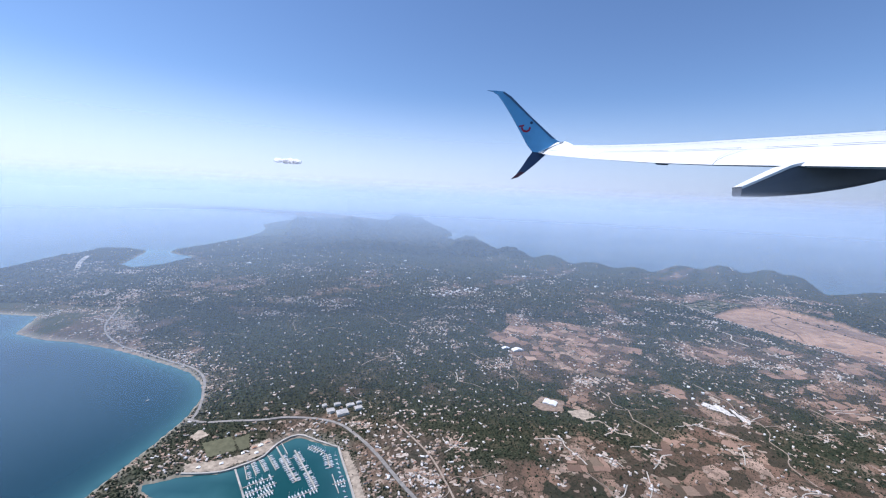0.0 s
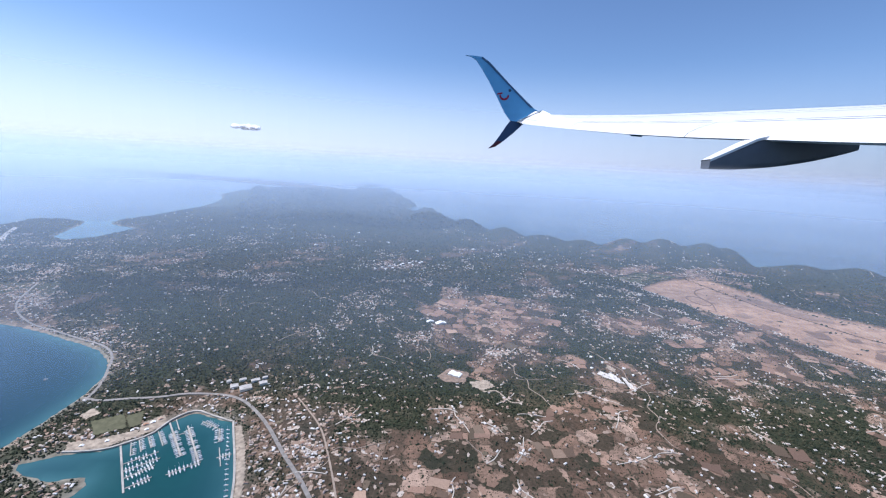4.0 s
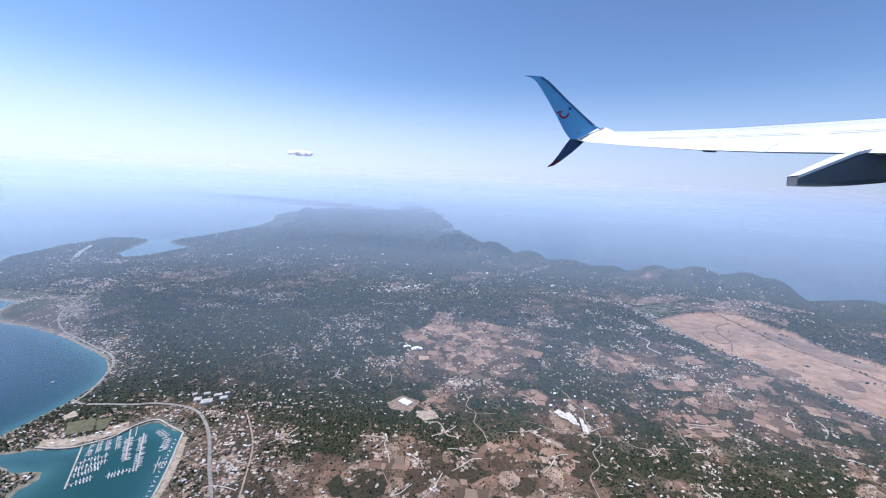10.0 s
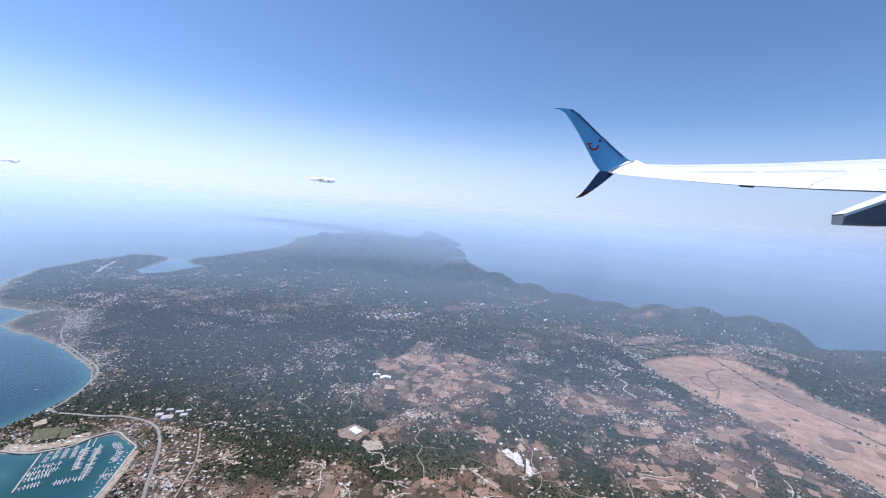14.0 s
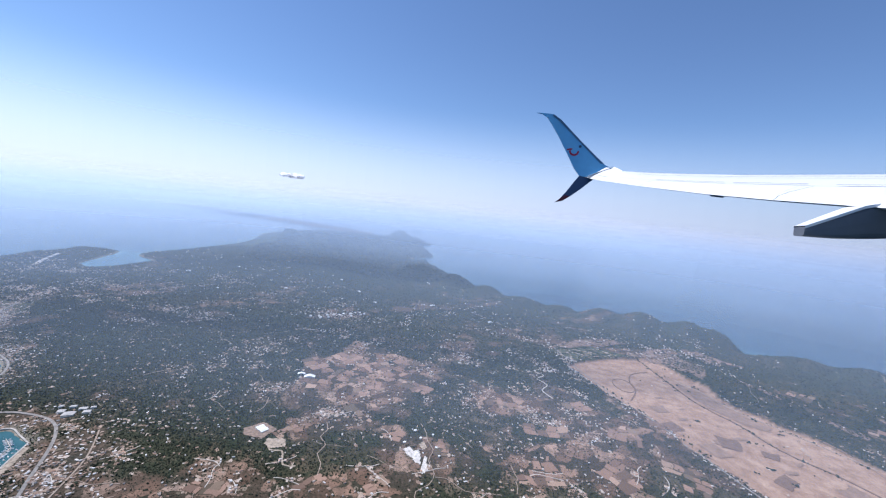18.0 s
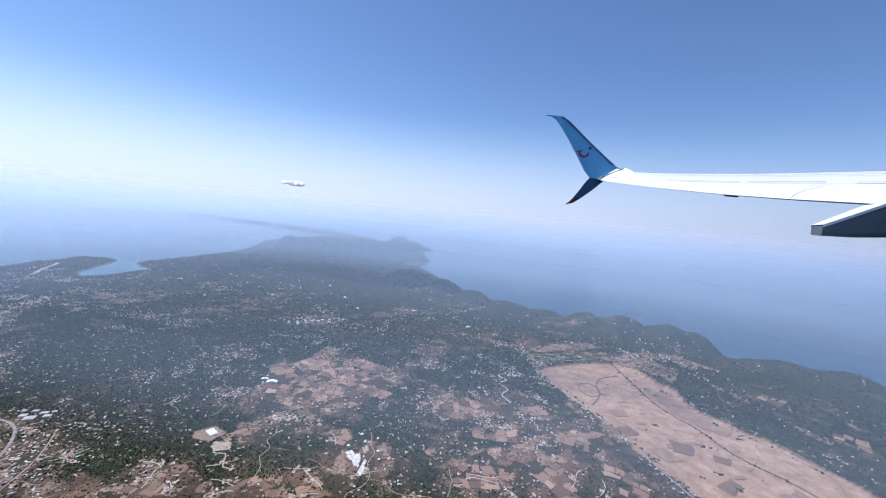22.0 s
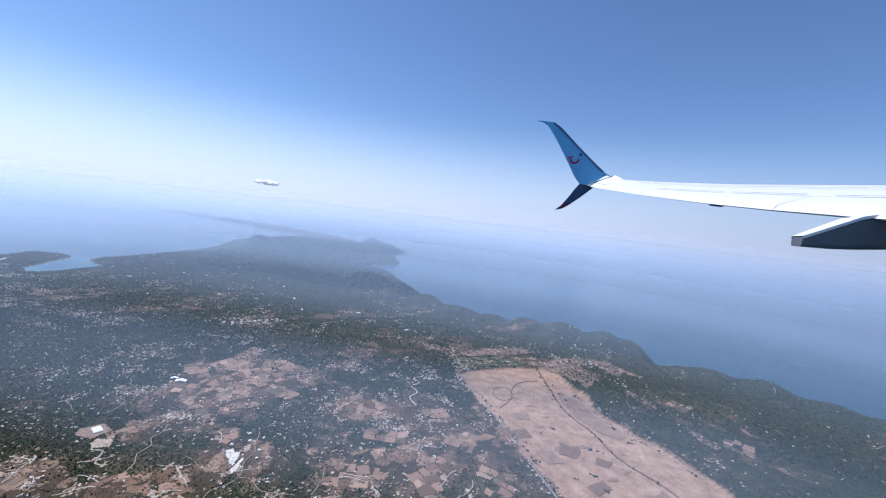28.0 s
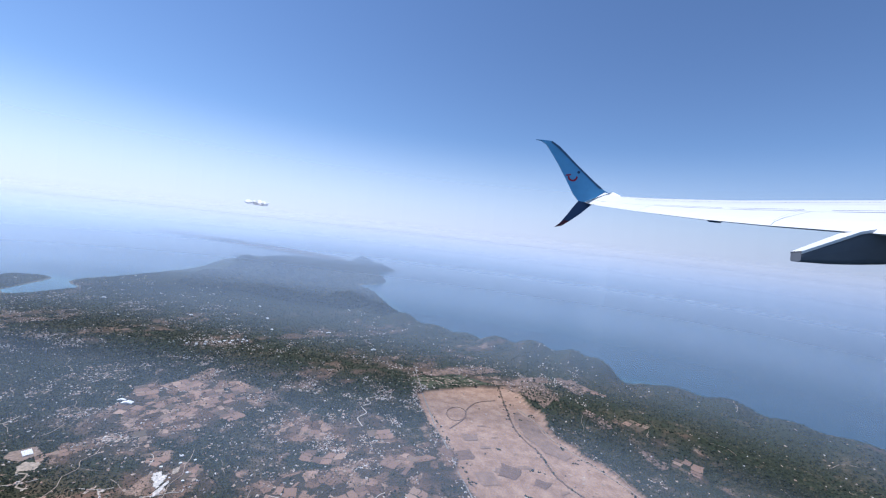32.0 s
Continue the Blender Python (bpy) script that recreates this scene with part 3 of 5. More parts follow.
# ---- building blocks ----
def quick_mesh(name, verts, faces, mats, mat_index=None, flat=True):
    """A mesh of many alike faces from arrays (faces: one array of equal corner counts, or a list of such arrays)."""
    me = bpy.data.meshes.new(name)
    groups = faces if isinstance(faces, list) else [faces]
    me.vertices.add(len(verts))
    me.vertices.foreach_set("co", np.asarray(verts, np.float32).ravel())
    loops = np.concatenate([g.ravel() for g in groups]).astype(np.int32)
    sizes = np.concatenate([np.full(len(g), g.shape[1]) for g in groups]).astype(np.int32)
    me.loops.add(len(loops))
    me.loops.foreach_set("vertex_index", loops)
    me.polygons.add(len(sizes))
    me.polygons.foreach_set("loop_start", np.concatenate([[0], np.cumsum(sizes)[:-1]]).astype(np.int32))
    for m in mats:
        me.materials.append(m)
    if mat_index is not None:
        me.polygons.foreach_set("material_index", np.asarray(mat_index, np.int32))
    me.update(calc_edges=True)
    me.polygons.foreach_set("use_smooth", np.full(len(sizes), not flat))
    return me


def part(name, bm, mat, parent=None, label=""):
    me = bpy.data.meshes.new(name)
    bm.to_mesh(me)
    bm.free()
    me.materials.append(mat)
    ob = new(name, me)
    if parent:
        ob.parent = parent
    if label:
        ob["label"] = label
    return ob


def box_bm(w, d, h, z=0.0, bevel=0.0, x=0.0, y=0.0):
    bm = bmesh.new()
    bmesh.ops.create_cube(bm, size=1, matrix=Matrix.Translation((x, y, z + h / 2)) @ Matrix.Diagonal((w, d, h, 1)))
    if bevel:
        bmesh.ops.bevel(bm, geom=bm.edges[:], offset=bevel, segments=1, affect="EDGES")
    return bm


def bm_from(verts, faces):
    bm = bmesh.new()
    vs = [bm.verts.new(v) for v in verts]
    for f in faces:
        bm.faces.new([vs[i] for i in f])
    bmesh.ops.recalc_face_normals(bm, faces=bm.faces[:])
    return bm


def curve_points(pts, step):
    """A smooth line through points."""
    p = [np.array(q, float) for q in [pts[0], *pts, pts[-1]]]
    out = []
    for a, b, c, d in zip(p, p[1:], p[2:], p[3:]):
        n = max(2, int(np.linalg.norm(c - b) / step))
        for k in range(n):
            t = k / n
            out.append(0.5 * (2 * b + (c - a) * t + (2 * a - 5 * b + 4 * c - d) * t * t + (3 * b - a - 3 * c + d) * t ** 3))
    out.append(p[-2])
    return np.array(out)


def strip(name, pts, width, mat, lift=0.05, step=0.6, label="", category="", kind="structure", thick=0.0):
    """A road or quay laid over the land."""
    line = curve_points(pts, step)
    CLEARED.line(line, width + 0.10)
    d = np.gradient(line, axis=0)
    d /= np.linalg.norm(d, axis=1)[:, None] + 1e-9
    side = np.stack([-d[:, 1], d[:, 0]], 1) * width / 2
    a, b = line + side, line - side
    z = np.maximum(ground_z(line[:, 0], line[:, 1]), 0.02) + lift
    n = len(line)
    verts = np.concatenate([np.column_stack([a, z]), np.column_stack([b, z]), np.column_stack([a, z - 0.12]), np.column_stack([b, z - 0.12])])
    i = np.arange(n - 1)
    faces = np.concatenate([np.stack([p + i, p + i + 1, q + i + 1, q + i], 1) for p, q in ((n, 0), (0, 2 * n), (3 * n, n))])
    return tagged(new(name, quick_mesh(name, verts, faces, [mat])), label, category, kind=kind)


def patch(name, poly, mat, lift=0.04, cell=0.35, parent=None, label="", category="", kind="", clear=True):
    """A field or lot laid over the land."""
    xs, ys_ = [p[0] for p in poly], [p[1] for p in poly]
    nx, ny = max(3, int((max(xs) - min(xs)) / cell)), max(3, int((max(ys_) - min(ys_)) / cell))
    gx, gy = np.meshgrid(np.linspace(min(xs), max(xs), nx + 1), np.linspace(min(ys_), max(ys_), ny + 1))
    keep = inside(poly, (gx[1:, 1:] + gx[:-1, :-1]) / 2, (gy[1:, 1:] + gy[:-1, :-1]) / 2)
    j, i = np.nonzero(keep)
    if clear:
        CLEARED.area(poly)
    if len(i) == 0:
        return None
    a = j * (nx + 1) + i
    z = ground_z(gx.ravel(), gy.ravel()) + lift
    faces = np.stack([a, a + 1, a + nx + 2, a + nx + 1], 1)
    used, faces = np.unique(faces, return_inverse=True)
    verts = np.column_stack([gx.ravel(), gy.ravel(), z])[used]
    ob = new(name, quick_mesh(name, verts, faces.reshape(-1, 4), [mat]))
    if parent:
        ob.parent = parent
    return tagged(ob, label, category, kind=kind)


# ---- the wing ----
WING_SCALE, WING_AT = 260.0, Vector((0.7, 1.6, 29.7))
WING_TURN = Matrix(((0.99983, 0.00424, -0.01819), (-0.00325, 0.99853, 0.05416), (0.0184, -0.05409, 0.99837)))
PAINT = plain_mat("white_wing_paint", (0.72, 0.72, 0.715), 0.4, scale=0.004, var=0.03)
BLUE = plain_mat("light_blue_paint", (0.11, 0.33, 0.58), 0.35, scale=0.01, var=0.06)
NAVY = plain_mat("dark_blue_paint", (0.03, 0.06, 0.13), 0.4, scale=0.01, var=0.1)
RED = plain_mat("red_paint", (0.26, 0.012, 0.04), 0.4, scale=0.01, var=0.1)
# Darker copy of the red, with the fin's shade in its colour.
SHADED_RED = plain_mat("shaded_red_paint", (0.08, 0.014, 0.022), 0.4, scale=0.01, var=0.1)
SEAM = plain_mat("panel_gap_shadow", (0.10, 0.10, 0.11), 0.8, scale=0.01, var=0.1)
# The shade under the wing is put into this dark grey.
SHADED_FAIRING = plain_mat("shaded_fairing_grey", (0.13, 0.14, 0.16), 0.5, scale=0.01, var=0.08)


def aloft(x, y, z):
    return WING_AT + WING_TURN @ Vector((x, y, z)) * WING_SCALE


TE_Z = [(3.5, 0.62), (5.5, 0.83), (7.1, 1.05), (8.4, 1.23), (10.0, 1.48), (12.5, 1.93), (15.3, 2.47), (15.7, 2.56)]
LE_Z = [(3.5, 1.42), (5.5, 1.60), (7.6, 1.82), (9.5, 2.03), (11.3, 2.23), (13.5, 2.54), (14.9, 2.78), (15.55, 3.0), (15.7, 3.05)]


def wing_edge(y, front):
    table = LE_Z if front else TE_Z
    z = float(np.interp(y, [a for a, _ in table], [b for _, b in table]))
    return np.array([3.72 + 0.52 * (15.55 - y) if front else 3.21 + 0.27 * (15.3 - y), y, z])


def wing_at(y, c, up=0.0):
    """A place on the wing: y out along it, c from the trailing (0) to the leading (1) edge, up off its skin."""
    a, b = wing_edge(y, False), wing_edge(y, True)
    chord = np.linalg.norm(b - a)
    n = np.cross(b - a, np.array([0.35, -1.0, 0.18]))
    n = n / np.linalg.norm(n)
    n = n if n[2] > 0 else -n
    thick = 0.055 * chord * (1 - c) ** 0.9 * max(c, 0.0) ** 0.5 * 2.4
    return a + (b - a) * c + n * (thick * (1 if up >= 0 else -0.8) + up)


wing = new("airliner_wing")
wing.location = aloft(5, 5, 1)
wing_inv = Matrix.Translation(-wing.location)


def wing_part(name, bm, mat, label="", parent=None):
    ob = part(name, bm, mat, parent or wing, label)
    if not parent:
        ob.matrix_parent_inverse = wing_inv
    return ob


cs = [0, 0.04, 0.12, 0.25, 0.4, 0.55, 0.7, 0.82, 0.91, 0.97, 1.0]


def wing_skin(y0, y1, c0, c1, n=14, lift=0.0):
    """A stretch of wing between two places along it and two across it."""
    stations = np.linspace(y0, y1, n)
    across = [c for c in cs if c0 < c < c1]
    across = [c0, *across, c1]
    verts, faces = [], []
    m = len(across)
    for y in stations:
        verts += [tuple(aloft(*wing_at(y, c, lift))) for c in across]
        verts += [tuple(aloft(*wing_at(y, c, -0.001 - lift))) for c in across]
    for s in range(n - 1):
        o, q = s * 2 * m, (s + 1) * 2 * m
        for k in range(m - 1):
            faces.append((o + k, o + k + 1, q + k + 1, q + k))
            faces.append((o + m + k, q + m + k, q + m + k + 1, o + m + k + 1))
        faces.append((o, q, q + m, o + m))
        faces.append((o + m - 1, o + 2 * m - 1, q + 2 * m - 1, q + m - 1))
    for o in (0, (n - 1) * 2 * m):
        faces.append(tuple(range(o, o + m)) + tuple(range(o + 2 * m - 1, o + m - 1, -1)))
    return bm_from(verts, faces)


tagged(wing, "white airliner wing with light blue split winglet at its tip", "wing")
for name, y0, y1, c0, c1 in (("wing_box", 3.5, 15.6, 0.30, 0.86), ("leading_edge_slat", 3.5, 14.6, 0.865, 1.0), ("leading_edge_tip", 14.62, 15.6, 0.865, 1.0),
                             ("flap", 3.5, 8.34, 0.0, 0.297), ("aileron", 8.355, 12.47, 0.0, 0.297), ("trailing_edge_tip", 12.485, 15.6, 0.0, 0.297)):
    ob = wing_part(name, wing_skin(y0, y1, c0, c1), PAINT)
    for p in ob.data.polygons:
        p.use_smooth = False


def seam(y0, c0, y1, c1, width=0.012, n=10):
    """A thin dark gap line on the wing."""
    verts, faces = [], []
    for k in range(n):
        t = k / (n - 1)
        y, c = y0 + (y1 - y0) * t, c0 + (c1 - c0) * t
        for dc in (-width, width):
            verts.append(tuple(aloft(*wing_at(y, c + dc, 0.03))))
    for k in range(n - 1):
        faces.append((2 * k, 2 * k + 1, 2 * k + 3, 2 * k + 2))
    wing_part("panel_gap", bm_from(verts, faces), SEAM)


for args in ((14.3, 0.86, 3.5, 0.86), (12.4, 0.30, 10.2, 0.31), (10.0, 0.31, 8.5, 0.32), (12.45, 0.02, 12.4, 0.30), (8.33, 0.02, 8.5, 0.32), (8.0, 0.30, 7.2, 0.305), (7.0, 0.30, 5.6, 0.31), (5.6, 0.31, 5.2, 0.45),
             (7.2, 0.86, 5.4, 0.98), (13.8, 0.66, 4.0, 0.62)):
    seam(*args, width=0.005)


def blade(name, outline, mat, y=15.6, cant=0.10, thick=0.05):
    """A thin winglet blade from a side outline fitted to the camera's view, in wing metres."""
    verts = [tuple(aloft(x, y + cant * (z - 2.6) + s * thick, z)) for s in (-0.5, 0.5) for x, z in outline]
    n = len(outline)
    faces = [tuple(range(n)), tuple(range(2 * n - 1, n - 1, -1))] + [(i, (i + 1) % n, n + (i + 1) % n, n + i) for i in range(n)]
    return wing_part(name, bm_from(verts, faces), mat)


# Blade outlines shaped to fit the camera's view.
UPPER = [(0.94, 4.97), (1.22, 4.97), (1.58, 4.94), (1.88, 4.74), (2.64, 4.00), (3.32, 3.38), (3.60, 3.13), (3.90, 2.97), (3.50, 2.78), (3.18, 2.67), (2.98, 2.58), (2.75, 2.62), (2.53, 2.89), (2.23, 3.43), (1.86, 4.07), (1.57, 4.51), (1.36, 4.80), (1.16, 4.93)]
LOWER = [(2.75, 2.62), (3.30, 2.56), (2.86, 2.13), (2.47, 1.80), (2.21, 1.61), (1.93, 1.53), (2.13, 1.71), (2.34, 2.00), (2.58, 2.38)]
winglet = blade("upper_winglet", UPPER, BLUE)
EDGE = plain_mat("dark_blue_edge_paint", (0.05, 0.11, 0.20), 0.4, scale=0.01, var=0.08)
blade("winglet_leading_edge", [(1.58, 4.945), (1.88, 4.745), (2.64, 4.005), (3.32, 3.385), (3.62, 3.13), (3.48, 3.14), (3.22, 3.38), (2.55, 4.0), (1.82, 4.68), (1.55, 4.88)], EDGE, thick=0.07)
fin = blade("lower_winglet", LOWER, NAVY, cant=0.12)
wing_part("winglet_joint", bm_from([tuple(aloft(*p)) for p in ((2.95, 15.58, 2.60), (3.9, 15.3, 3.0), (4.1, 14.9, 2.80), (3.2, 15.2, 2.46), (3.3, 15.62, 2.56), (3.75, 15.62, 2.9))],
                                   [(0, 4, 3), (4, 5, 1), (4, 1, 2, 3), (0, 5, 4), (0, 1, 5)]), PAINT)
bm = bmesh.new()
arc = [(2.47 + 0.19 * math.cos(t), 3.56 + 0.20 * math.sin(t)) for t in np.linspace(math.pi, 2 * math.pi, 12)]
inner = [(2.47 + 0.13 * math.cos(t), 3.58 + 0.145 * math.sin(t)) for t in np.linspace(math.pi, 2 * math.pi, 12)]
face_y = lambda z: 15.6 + 0.10 * (z - 2.6) - 0.035
pts = [bm.verts.new(aloft(x, face_y(z), z)) for x, z in arc + inner]
for i in range(11):
    bm.faces.new((pts[i], pts[i + 1], pts[12 + i + 1], pts[12 + i]))
cap = [bm.verts.new(aloft(x, face_y(z), z)) for x, z in ((2.20, 3.56), (2.40, 3.60), (2.40, 3.66), (2.20, 3.62))]
bm.faces.new(cap)
wing_part("painted_arc", bm, RED, "curved red stripe", winglet)
bm = bmesh.new()
bm.faces.new([bm.verts.new(aloft(2.68 + 0.055 * math.cos(t), face_y(3.74), 3.74 + 0.055 * math.sin(t))) for t in np.linspace(0, 2 * math.pi, 14)[:-1]])
wing_part("painted_dot", bm, NAVY, "small dark blue dot", winglet)
wing_part("fin_tip", bm_from([tuple(aloft(x, 15.6 + 0.12 * (z - 2.6) - 0.032, z)) for x, z in ((2.47, 1.80), (2.21, 1.61), (1.93, 1.53), (2.13, 1.71), (2.30, 1.84))], [(0, 1, 2, 3, 4)]), SHADED_RED, "dark red tip", fin)


def fairing(y, x0, x1, z_tail, z_wing):
    """A long boat-shaped housing under the trailing edge."""
    bm = bmesh.new()
    rings, n = [], 14
    for k in range(11):
        t = k / 10
        x = x0 + (x1 - x0) * t
        top = z_tail + 0.07 + (z_wing - z_tail) * min(1, t / 0.30) + 0.12 * max(0, t - 0.3)
        bot = z_tail - 0.07 + 0.03 * t + 0.52 * max(0, t - 0.15) ** 1.7
        bot = min(bot, top - 0.02)
        half = 0.03 + 0.17 * math.sin(math.pi * min(1, 0.12 + t * 0.9)) ** 0.7
        mid = (top + bot) / 2
        rings.append([bm.verts.new(aloft(x, y + half * math.copysign(abs(math.cos(a)) ** 0.35, math.cos(a)), mid + (top - bot) / 2 * math.copysign(abs(math.sin(a)) ** 0.45, math.sin(a))))
                      for a in np.linspace(0, 2 * math.pi, n + 1)[:-1]])
    for r, q in zip(rings, rings[1:]):
        for i in range(n):
            bm.faces.new((r[i], r[(i + 1) % n], q[(i + 1) % n], q[i]))
    bm.faces.new(rings[0])
    bm.faces.new(rings[-1][::-1])
    bmesh.ops.recalc_face_normals(bm, faces=bm.faces[:])
    ob = wing_part("flap_track_fairing", bm, SHADED_FAIRING, "boat-shaped fairing with under-wing shade in its dark grey")
    # White strip that paints the fairing's sunlit top facet.
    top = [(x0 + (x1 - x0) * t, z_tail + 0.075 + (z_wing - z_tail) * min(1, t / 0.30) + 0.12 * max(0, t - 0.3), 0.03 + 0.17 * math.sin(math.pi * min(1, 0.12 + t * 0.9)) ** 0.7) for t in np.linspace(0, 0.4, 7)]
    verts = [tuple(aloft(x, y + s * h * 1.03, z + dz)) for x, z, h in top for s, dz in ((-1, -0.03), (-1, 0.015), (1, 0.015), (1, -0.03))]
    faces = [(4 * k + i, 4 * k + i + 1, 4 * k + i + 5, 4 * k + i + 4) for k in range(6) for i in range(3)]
    wing_part("fairing_cap", bm_from(verts, faces), PAINT, "white strip standing in for the fairing's sunlit top", ob)


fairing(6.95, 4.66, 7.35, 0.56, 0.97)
wing_part("hinge_cover", bm_from([tuple(aloft(*(wing_edge(y, False) + np.array((dx, 0, dz))))) for y in (9.75, 9.9) for dx, dz in ((0.02, -0.012), (0.25, -0.012), (0.2, -0.05), (0.06, -0.045))], [(0, 1, 2, 3), (7, 6, 5, 4), (0, 4, 5, 1), (1, 5, 6, 2), (2, 6, 7, 3), (3, 7, 4, 0)]), NAVY)

# ---- clouds ----
def cloud_mat():
    """Thin translucent shell; its normal points down, so full sun brightens it."""
    m = bpy.data.materials.new("white_cloud")
    m.use_nodes = True
    n, l = m.node_tree.nodes, m.node_tree.links
    n.clear()
    out, clear, lit, back = (n.new("ShaderNode" + k) for k in ("OutputMaterial", "BsdfTransparent", "BsdfDiffuse", "BsdfTranslucent"))
    for sh in (lit, back):
        sh.inputs[0].default_value = (0.97, 0.97, 0.98, 1)
    both, veil = n.new("ShaderNodeMixShader"), n.new("ShaderNodeMixShader")
    both.inputs[0].default_value = 0.75
    down = n.new("ShaderNodeCombineXYZ")
    down.inputs[2].default_value = -1.0
    l.new(down.outputs[0], back.inputs["Normal"])
    r_ = n.new("ShaderNodeMapRange")
    for i, v in ((1, 0.35), (2, 0.65), (3, 0.35), (4, 0.95)):
        r_.inputs[i].default_value = v
    l.new(noise_node(n, l, 0.35), r_.inputs[0])
    l.new(r_.outputs[0], veil.inputs[0])
    l.new(lit.outputs[0], both.inputs[1])
    l.new(back.outputs[0], both.inputs[2])
    l.new(clear.outputs[0], veil.inputs[1])
    l.new(both.outputs[0], veil.inputs[2])
    l.new(veil.outputs[0], out.inputs[0])
    return m


CLOUD = cloud_mat()


def cloud(x, y, z, w, h, count, label):
    bm = bmesh.new()
    rng = random.Random(count)
    for k in range(count):
        r = h * rng.uniform(0.25, 0.5)
        px = rng.uniform(-0.5, 0.5) * w
        at = Vector((px, rng.uniform(-0.15, 0.15) * w, rng.uniform(0.0, 0.35) * h * (1 - abs(px) / w)))
        made = bmesh.ops.create_icosphere(bm, subdivisions=3, radius=r, matrix=Matrix.Translation(at) @ Matrix.Diagonal((1.7, 1.3, 0.8, 1)))
        for v in made["verts"]:
            v.co += Vector(v.co - at).normalized() * (noise.noise(v.co * 0.6) * 0.35 + noise.noise(v.co * 1.7) * 0.2) * r
    # Camera-side faces are cut away so the bright back shell shows.
    bmesh.ops.delete(bm, geom=[f for f in bm.faces if f.normal.y < -0.05], context="FACES")
    for f in bm.faces:
        f.smooth = True
    ob = part("cloud", bm, CLOUD)
    ob.location = (x, y, z)
    return tagged(ob, label, "cloud")


cloud(-151, 277, 42, 14, 4.6, 12, "small white fair-weather cloud over the island")
cloud(-292, 176, 36, 20, 3.0, 6, "faint flat white cloud above the sea")


# ---- roads, quays, lots ----
DUG = plain_mat("dug_tan_earth", (0.36, 0.29, 0.215), 0.95, scale=2.5, var=0.4)
strip("road", [(-59.76, 38.31), (-57.48, 37.65), (-54.63, 37.75), (-52.25, 38.31), (-49.95, 39.26), (-47.1, 39.45), (-44.51, 38.79), (-42.47, 37.37), (-40.03, 34.8), (-37.14, 31.03), (-34.44, 27.65), (-30.74, 22.19), (-24, 12)], 0.33, ASPHALT, label="grey main road curving through the town", category="road")
strip("road", [(-59.4, 38.4), (-60.0, 40.4), (-61.4, 43.2), (-63.6, 46.8), (-66.6, 49.3), (-71, 51), (-76, 53), (-81.5, 55.2), (-88, 60), (-93, 68), (-100, 80)], 0.28, ASPHALT, label="grey coast road along the bay", category="road")
strip("road", [(-38.52, 38.88), (-35.15, 34.6), (-33.07, 30.14), (-31.21, 25.17), (-28.7, 17.2)], 0.16, TRACK, label="narrow pale lane among houses", category="road")
strip("road", [(18.5, 97.29), (22.61, 86.11), (26.75, 75.47), (30.82, 65.78), (34.92, 56.95), (40.12, 47.41), (46.76, 36.99)], 0.22, ASPHALT, label="straight country road beside the plain", category="road")
DARK_EARTH = plain_mat("dark_ploughed_earth", (0.18, 0.115, 0.08), 0.95, scale=1.5)
GREY_EARTH = plain_mat("greyish_stubble", (0.26, 0.172, 0.12), 0.95, scale=0.8)
strip("road", [(39.19, 95.77), (40.45, 87.47), (42.26, 77.5), (44.13, 72.91), (46.37, 69.64), (48.15, 64.29), (50.3, 61.4), (53.35, 58.34), (56.96, 52.18)], 0.28, DARK_EARTH, lift=0.07, label="dark hedged farm lane across the dry plain", category="road")
strip("road", [(43.27, 85.51), (46.69, 80.8), (49.54, 74.94), (53.2, 70.61), (56.96, 66.65), (60.7, 62.27)], 0.25, TRACK, lift=0.07, label="pale dirt track along the edge of the plain", category="road")
FAR_STUBBLE = plain_mat("pinkish_stubble", (0.19, 0.13, 0.095), 0.95, scale=0.9, var=0.6)
for poly in ([(17.89, 92.43), (21.99, 98.63), (34.72, 108.92), (40.57, 106.77), (33.03, 101.41), (25.42, 97.29)], [(40.5, 97.83), (44.63, 103.55), (48.44, 105.88), (53.1, 94.22), (48.95, 86.11), (45.31, 91.06)],
             [(63.9, 73.88), (66.3, 77.23), (68.4, 73.7), (65.5, 70.7)], [(53.34, 104.45), (58.03, 108.92), (62.1, 103.55), (57.43, 98.18)], [(55.94, 87.82), (58.76, 90.38), (62.1, 83.5), (59.6, 80.8)]):
    patch("stubble_field", wiggle(poly, 3.0, 0.6, 15), FAR_STUBBLE, lift=0.06, cell=0.3, clear=False, label="pinkish dry stubble field near the sea", category="field", kind="structure")
for x, y, w, d in ((40.82, 62.45, 3.4, 1.2), (43.97, 64.38, 2.6, 0.8), (37.36, 67.96, 1.6, 0.7), (38.89, 71.93, 1.2, 0.5), (46.49, 57.33, 1.8, 0.7), (49.42, 60.18, 1.3, 0.5), (36.26, 75.11, 1.5, 0.5), (52.33, 54.28, 1.5, 0.6)):
    patch("ploughed_field", wiggle([(x - w / 2, y - d / 2 - 0.3), (x + w / 2, y - d / 2 + 0.3), (x + w / 2, y + d / 2 + 0.3), (x - w / 2, y + d / 2 - 0.3)], 0.5, 0.3, 16), GREY_EARTH, lift=0.06, cell=0.12, label="dark ploughed strip on the dry plain", category="field", kind="structure")
ring = [(31.2 + 1.9 * math.cos(t), 78.6 + 2.9 * math.sin(t)) for t in np.linspace(0, 2 * math.pi, 18)]
strip("track", ring, 0.14, DARK_EARTH, lift=0.07, label="oval dirt track on the dry plain", category="track")
